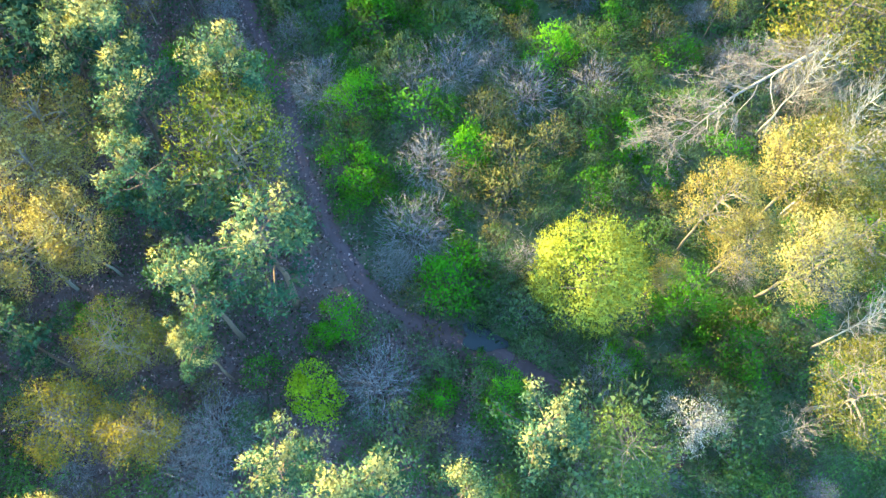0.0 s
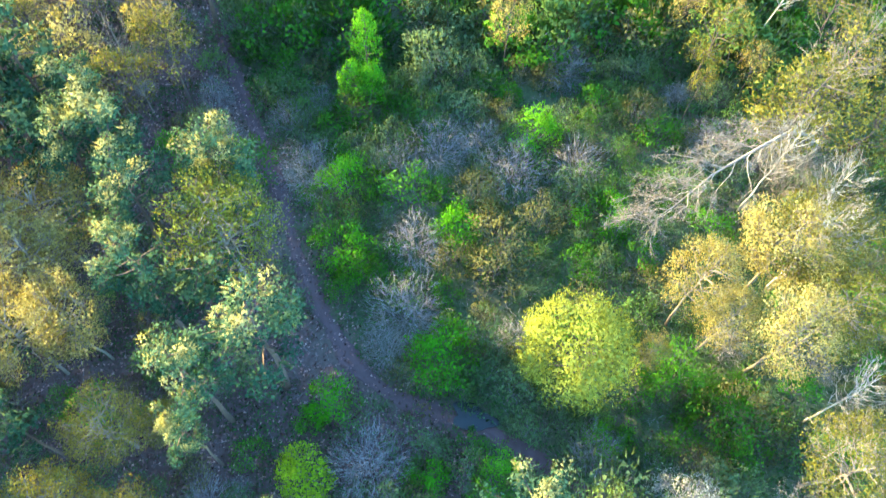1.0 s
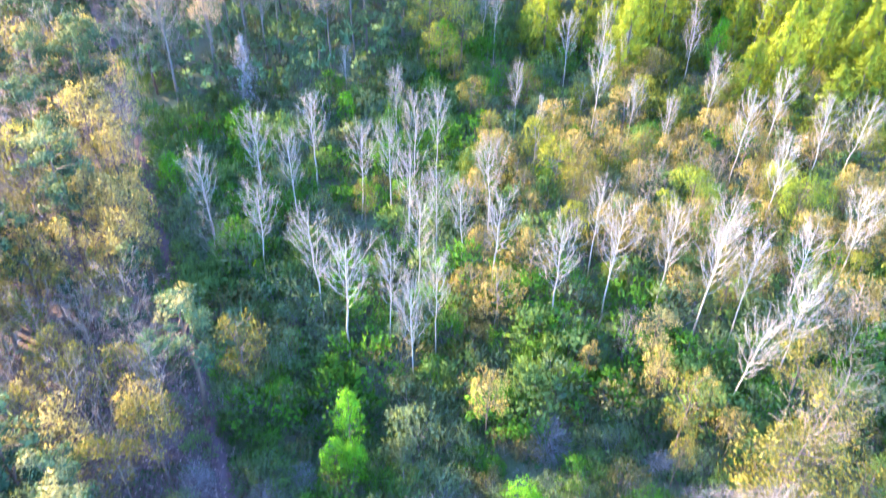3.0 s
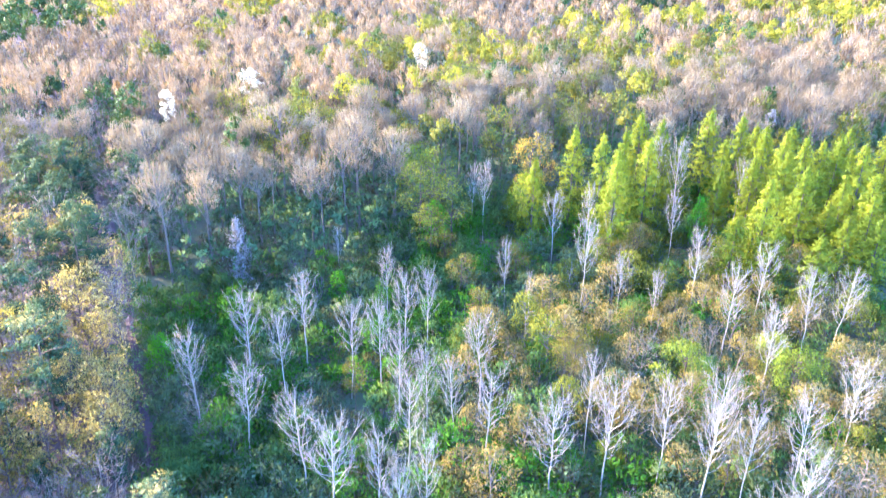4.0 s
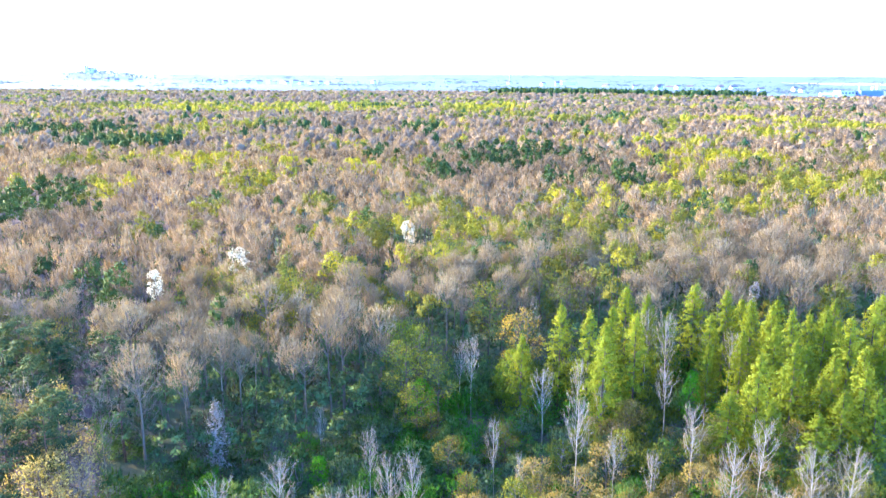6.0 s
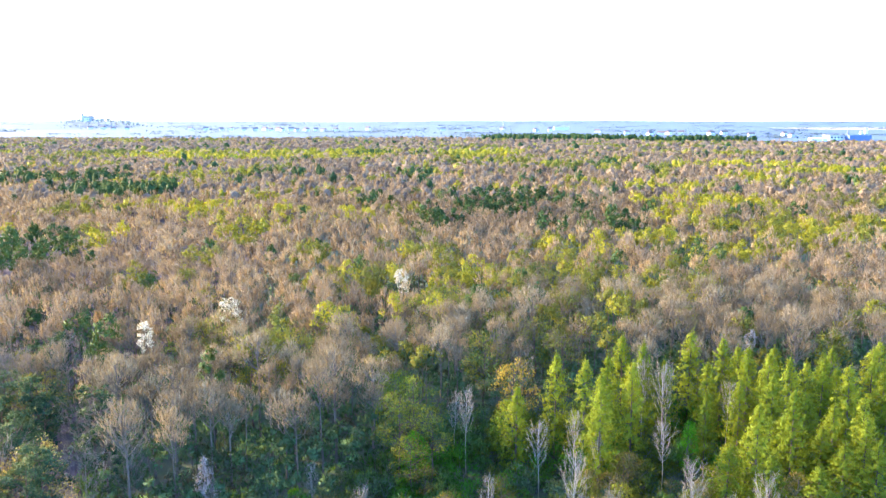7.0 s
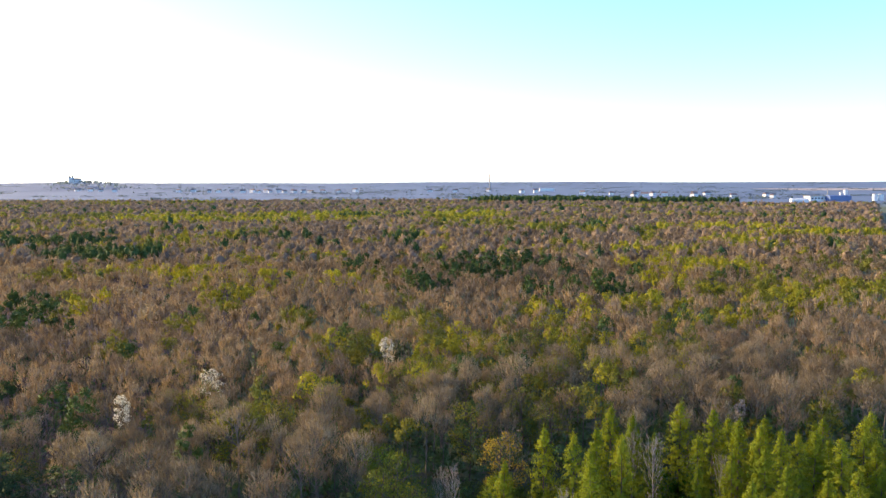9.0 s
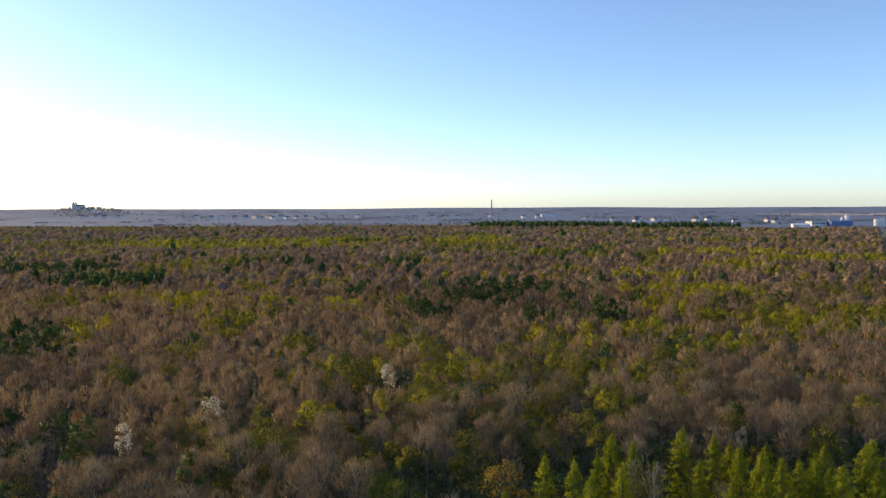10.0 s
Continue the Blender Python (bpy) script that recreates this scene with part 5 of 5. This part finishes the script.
def grow_woods():
    bare, leaf, pine, stem, under = Soup(), Soup(), Soup(), Soup(), Soup()
    # depth from, to, spacing; clumps and twigs in a clump of bare crowns, twig width and length; clumps, sprays and their size of leafy ones; net of the inner mass, its share
    tiers = [(70, 190, 4.6, 14, 15, 0.13, 1.35, 15, 20, 0.46, 2, 0), (190, 330, 5.2, 11, 9, 0.26, 1.6, 12, 12, 0.75, 2, 0), (330, 480, 5.8, 9, 5, 0.42, 1.8, 9, 7, 1.0, 1, 0.65),
             (480, 720, 6.6, 7, 3, 0.65, 2.0, 7, 4, 1.3, 1, 0.7), (720, 1180, 8.2, 5, 2, 0.95, 2.3, 4, 3, 1.7, 1, 0.78)]
    kept = 0
    for i, (y0, y1, gap, clumps, per, width, long, l_clumps, l_per, l_size, level, core) in enumerate(tiers):
        x, y, rng = scattered(y0, y1, gap, 40 + i)
        kind, tint = species(x, y, rng)
        h, r = rng.uniform(12.2, 17.4, len(x)), rng.uniform(2.0, 3.2, len(x))
        r = r * (1, 1.1, 1.28, 1.55, 1.95)[i]
        if i == 0:
            clear = np.array([free(a, b, 2.4) for a, b in zip(x, y)])
            depth = y - np.interp(x, EDGE_X, EDGE_Y)
            near = (depth < 45) & (np.abs(x) < 100) & (kind == 0)
            h[depth < 5] *= 0.88
            order = np.argsort(depth)
            for q in order[(near & clear)[order]]:
                if kept < 290:
                    plant("wood", x[q], y[q], h[q], r[q] / 2.75)
                    kept += 1
                else:
                    near[q] = False
            keep = clear & ~near
            x, y, h, r, kind, tint = x[keep], y[keep], h[keep], r[keep], kind[keep], tint[keep]
        h[kind == 2] *= 1.12
        belt = (kind == 2) & in_patch(x, y, [(250, 1123, 170, 36), (390, 1045, 110, 26)])
        h[belt] = rng.uniform(19, 23, belt.sum())
        m = kind == 0
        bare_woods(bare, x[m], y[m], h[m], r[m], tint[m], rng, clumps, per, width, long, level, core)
        for which, s in ((1, leaf), (2, pine)):
            m = kind == which
            if m.any():
                stems(stem, x[m], y[m], h[m] * 0.9, 0.17, np.full(m.sum(), 0.1))
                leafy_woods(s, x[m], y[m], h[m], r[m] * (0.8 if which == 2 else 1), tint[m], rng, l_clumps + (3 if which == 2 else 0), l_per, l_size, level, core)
    # young green growth under and before the tall trees
    x, y, rng = scattered(70, 130, 3.0, 77)
    h, r = rng.uniform(4, 9.5, len(x)), rng.uniform(1.5, 2.5, len(x))
    leafy_woods(under, x, y, h, r, np.clip(rng.normal(0.42, 0.2, len(x)), 0, 1), rng, 9, 13, 0.43, 1, 0, 0.1)
    x, y, rng = scattered(130, 200, 4.4, 78)
    h, r = rng.uniform(3.5, 9, len(x)), rng.uniform(2.0, 3.2, len(x))
    leafy_woods(under, x, y, h, r, np.clip(rng.normal(0.35, 0.2, len(x)), 0, 1), rng, 7, 6, 0.85, 1, 0, 0.1)
    tagged(new("understorey", under.mesh("understorey", W_UNDER)), "green young growth beneath the tall bare trees", "woods", kind="stuff")
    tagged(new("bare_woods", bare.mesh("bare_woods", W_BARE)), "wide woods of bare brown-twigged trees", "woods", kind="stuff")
    tagged(new("leafing_woods", leaf.mesh("leafing_woods", W_LEAF)), "trees coming into olive and yellow leaf across the woods", "woods", kind="stuff")
    tagged(new("pine_woods", pine.mesh("pine_woods", W_PINE)), "dark green pines standing in groups across the woods", "woods", kind="stuff")
    tagged(new("woods_trunks", stem.mesh("woods_trunks", M_BROWN)), "brown trunks of the leafing trees and pines", "woods", kind="stuff")


grow_woods()


def grow_undergrowth():
    """Low weeds, brambles, young leaves and dead twigs on the forest floor, finer where the camera passes near."""
    s, dead = Soup(), Soup()
    rng = np.random.default_rng(9)
    for count, y0, y1, size in ((170000, -2, 38, 0.16), (60000, 32, 112, 0.34)):
        x, y = rng.uniform(-28, 32 if y1 < 50 else 42, count), y0 + (y1 - y0) * rng.random(count) ** 1.2
        n = np.array([noise.noise(Vector((a * 0.2, b * 0.2, 1.7))) + 0.6 * noise.noise(Vector((a * 0.7, b * 0.7, 4.1))) for a, b in zip(x, y)])
        bare_side = x < np.where(y > 11, np.interp(y, TY[4:], TX[4:]), 2)
        keep = (track_off(x, y) > 0.4) & (n + np.where(bare_side, 0.2, 0.5) > rng.random(count) * 0.6 - 0.1) & (np.abs(x) < 24 + 0.35 * y)
        x, y, n, bare_side = x[keep], y[keep], n[keep], bare_side[keep]
        tall = np.where(bare_side, 0.06 + np.clip(n, 0, 1) * 0.6, np.clip(0.45 + n * 1.3, 0.08, 1.3))
        at = np.stack([x, y, land(x, y) + rng.random(len(x)) * tall + 0.03], -1)
        tint = np.clip(np.where(bare_side, 0.1, 0.55) + n * 0.6 + rng.normal(0, 0.14, len(x)), 0, 1)
        sprigs(s, at, size, rng, rng.normal(0, 0.35, at.shape) + [0, 0, 1.0], 0.5, tint, 0.35)
    x, y = rng.uniform(-30, 36, 16000), rng.uniform(-2, 40, 16000)
    at = np.stack([x, y, land(x, y) + rng.random(16000) * 0.5], -1)[track_off(x, y) > 0.7]
    go = unit(rng.normal(size=at.shape) * [1, 1, 0.5] + [0, 0, 0.3]) * rng.uniform(0.3, 1.0, (len(at), 1))
    blades(dead, at, at + go, rng.uniform(0.012, 0.03, len(at)), rng, 0.5, np.tile([0, 0, 1.0], (len(at), 1)), 0.6)
    litter = Soup()
    x, y = rng.uniform(-28, 14, 52000), rng.uniform(-2, 48, 52000)
    beyond = np.where(y > 11, np.interp(y, TY[4:], TX[4:]) + 1.5, 4) - x
    keep = rng.random(52000) < np.clip(0.5 + beyond / 3, 0.04, 1)
    at = np.stack([x, y, land(x, y) + 0.05 + rng.random(52000) * 0.05], -1)[keep]
    slips(litter, at, 0.17, rng, np.clip(rng.normal(0.45, 0.3, len(at)), 0, 1), np.tile([0, 0, 1.0], (len(at), 1)), 0.3, 0.35)
    tagged(new("leaf_litter", litter.mesh("leaf_litter", M_LITTER)), "dull pinkish-brown dead leaves strewn over the ground", "leaves", kind="stuff")
    tagged(new("undergrowth", s.mesh("undergrowth", M_UNDER)), "low green weeds and brambles over leaf litter", "undergrowth", kind="stuff")
    tagged(new("dead_twigs", dead.mesh("dead_twigs", M_GREY)), "grey dead twigs lying among the weeds", "twigs", kind="stuff")


grow_undergrowth()


# ---- the plain beyond: copses, houses, works, chimney, church ----
def grow_copses():
    s = Soup()
    rng = np.random.default_rng(12)
    y = rng.uniform(1190, 4300, 5200)
    x = rng.uniform(-0.66, 0.66, 5200) * y
    n = np.array([noise.noise(Vector((a * 0.0035, b * 0.009, 5.0))) for a, b in zip(x, y)])
    keep = n > 0.26
    x, y, n = x[keep], y[keep], n[keep]
    z = land(x, y)
    k = 9
    at = np.stack([x, y, z], -1)[:, None] + rng.normal(size=(len(x), k, 3)) * [14, 7, 0] + np.stack([np.zeros((len(x), k))] * 2 + [rng.uniform(0.5, 3, (len(x), k))], -1)
    slips(s, at.reshape(-1, 3), 8.0, rng, np.repeat(np.clip(0.5 + n, 0, 1), k), np.tile([0.0, 0.0, 1.0], (len(x) * k, 1)), 0.3)
    tagged(new("far_copses", s.mesh("far_copses", M_FARWOOD)), "copses and hedges tinted haze-blue over the distant plain", "woods", kind="stuff")
    s = Soup()
    x, y = rng.normal(-1250, 110, 420), rng.normal(2990, 90, 420)
    at = np.stack([x, y, land(x, y) + rng.uniform(0, 7, 420)], -1)
    slips(s, at, 10.0, rng, rng.random(420))
    tagged(new("hill_trees", s.mesh("hill_trees", M_FARWOOD)), "trees tinted haze-blue covering the church hill", "woods", kind="stuff")


grow_copses()


def part(name, bm, mat, parent, label=""):
    me = bpy.data.meshes.new(name)
    bm.to_mesh(me)
    bm.free()
    me.materials.append(mat)
    ob = new(name, me)
    ob.parent = parent
    return tagged(ob, label)


def block(x0, x1, y0, y1, z0, z1):
    bm = bmesh.new()
    bmesh.ops.create_cube(bm, size=1, matrix=Matrix.LocRotScale(((x0 + x1) / 2, (y0 + y1) / 2, (z0 + z1) / 2), None, (x1 - x0, y1 - y0, z1 - z0)))
    return bm


def gable(w, d, z0, z1):
    bm = bmesh.new()
    v = [bm.verts.new(p) for p in ((-w, -d, z0), (w, -d, z0), (w, d, z0), (-w, d, z0), (-w, 0, z1), (w, 0, z1))]
    for q in ((0, 1, 5, 4), (2, 3, 4, 5), (0, 4, 3), (1, 2, 5), (3, 2, 1, 0)):
        bm.faces.new([v[i] for i in q])
    return bm


def cone(r0, r1, z0, z1, sides=16):
    bm = bmesh.new()
    bmesh.ops.create_cone(bm, cap_ends=True, segments=sides, radius1=r0, radius2=r1, depth=z1 - z0, matrix=Matrix.Translation((0, 0, (z0 + z1) / 2)))
    return bm


def house(x, y, w, d, h, turn):
    root = tagged(new("house"), "small white house with a dull pitched roof far off", "house", "houses of the far village")
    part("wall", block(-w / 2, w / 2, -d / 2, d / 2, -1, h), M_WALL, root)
    part("roof", gable(w / 2 + 0.5, d / 2 + 0.5, h, h + d * 0.42), M_ROOF, root)
    for k in (-0.28, 0.0, 0.28):
        part("window", block(k * w - 0.6, k * w + 0.6, -d / 2 - 0.06, -d / 2 + 0.05, h * 0.4, h * 0.4 + 1.5), M_GLASS, root)
    root.matrix_world = pose(x, y, float(land(x, y)), 0, 0, turn)


pick = random.Random(8)
for x, y in [(-640, 2480), (-600, 2440), (-520, 2420), (-470, 2400), (-430, 2380), (-385, 2370), (-350, 2350), (-330, 2390), (-300, 2330), (-1160, 2740), (-1100, 2700), (-1040, 2640),
             (600, 1900), (575, 1880), (545, 1870), (640, 1930), (520, 1990), (690, 1860), (330, 2300), (250, 2500), (140, 2450), (720, 1700), (480, 2150), (840, 1800), (-180, 2500), (-565, 2460), (-495, 2440), (-455, 2450), (-410, 2420), (-365, 2410), (-270, 2380), (-225, 2400), (-700, 2520), (-760, 2560),
             (-980, 2600), (60, 2480), (380, 2350), (610, 2080), (760, 1960), (660, 1780), (790, 1660)]:
    house(x, y, pick.uniform(11, 18), pick.uniform(9, 12), pick.uniform(5, 8), pick.uniform(-40, 40))


def works():
    """The factory on the plain: a long white hall, a blue hall, silos."""
    hall = tagged(new("factory_hall"), "long white factory hall with a flat roof", "factory", "factory on the plain")
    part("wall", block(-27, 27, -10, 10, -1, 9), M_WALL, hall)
    part("roof", block(-28, 28, -11, 11, 9, 10), M_CONCRETE, hall)
    for k in range(7):
        part("window", block(-24 + k * 7, -20 + k * 7, -10.1, -9.9, 4, 6.5), M_GLASS, hall)
    hall.matrix_world = pose(800, 1485, 0, 0, 0, 8)
    blue = tagged(new("factory_hall"), "blue sheet-clad factory hall beside pale silos", "factory", "factory on the plain")
    part("wall", block(-22, 22, -9, 9, -1, 9.5), M_BLUE, blue)
    part("roof", gable(22.5, 9.5, 9.5, 11.5), M_BLUE, blue)
    blue.matrix_world = pose(830, 1472, 0, 0, 0, 4)
    for x, y, r, h in ((858, 1496, 4, 21), (851, 1500, 3, 16), (902, 1470, 5, 13), (914, 1470, 5, 13)):
        silo = tagged(new("silo"), "tall pale concrete silo beside the factory", "silo", "silos on the plain")
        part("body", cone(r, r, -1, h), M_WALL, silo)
        part("cap", cone(r * 1.05, r * 0.3, h, h + 1.8), M_CONCRETE, silo)
        silo.matrix_world = pose(x, y, 0)
    mast = tagged(new("works_chimney"), "slim pale factory chimney", "chimney")
    part("shaft", cone(1.4, 0.9, -1, 24, 10), M_CONCRETE, mast)
    mast.matrix_world = pose(827, 1505, 0)
    shed = tagged(new("store_shed"), "low bright white store shed on the plain", "shed")
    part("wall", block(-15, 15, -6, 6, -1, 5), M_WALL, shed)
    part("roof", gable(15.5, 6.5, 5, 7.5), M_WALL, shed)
    shed.matrix_world = pose(716, 1400, 0, 0, 0, -6)
    low = tagged(new("warehouse"), "long low white warehouse far off", "warehouse")
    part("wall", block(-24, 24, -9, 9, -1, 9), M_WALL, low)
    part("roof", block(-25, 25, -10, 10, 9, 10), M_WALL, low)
    low.matrix_world = pose(448, 2545, 0)


works()


def tall_chimney():
    root = tagged(new("chimney"), "tall slim chimney with red and pale bands on the horizon", "chimney")
    for k in range(6):
        a, b = 4 + k * 9, 13 + k * 9
        part("band", cone(3.0 - k * 0.2, 2.8 - k * 0.2, a, b, 14), M_RED if k in (5, 3) else M_CONCRETE, root)
    part("foot", cone(4.2, 3.0, -1, 4, 14), M_CONCRETE, root)
    root.matrix_world = pose(300, 2950, 0)


tall_chimney()


def church():
    root = tagged(new("church"), "white twin-towered church on a wooded hill", "church")
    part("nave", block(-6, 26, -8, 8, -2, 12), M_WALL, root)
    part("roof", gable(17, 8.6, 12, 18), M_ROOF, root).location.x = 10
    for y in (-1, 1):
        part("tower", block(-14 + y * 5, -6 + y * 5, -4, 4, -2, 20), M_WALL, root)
        spire = part("spire", cone(4.6, 0.3, 20, 32, 8), M_ROOF, root)
        spire.location.x = -10 + y * 5
    root.matrix_world = pose(-1282, 3000, float(land(-1282, 3000)) - 1)


church()


def pale_field():
    s = Soup()
    xs, ys = np.linspace(1330, 1980, 14), np.array([2560, 2700, 2850, 3010])
    gx, gy = np.meshgrid(xs, ys, indexing="ij")
    gy = gy + 0.0 * gx
    v = np.stack([gx, gy, land(gx, gy) + 0.6], -1)
    i, j = np.meshgrid(np.arange(13), np.arange(3), indexing="ij")
    a = (i * 4 + j).ravel()
    s.add(v, np.concatenate([np.stack([a, a + 4, a + 5], -1), np.stack([a, a + 5, a + 1], -1)]))
    tagged(new("field", s.mesh("field", M_FIELD)), "pale bare field on the far plain", "field", kind="structure")


pale_field()
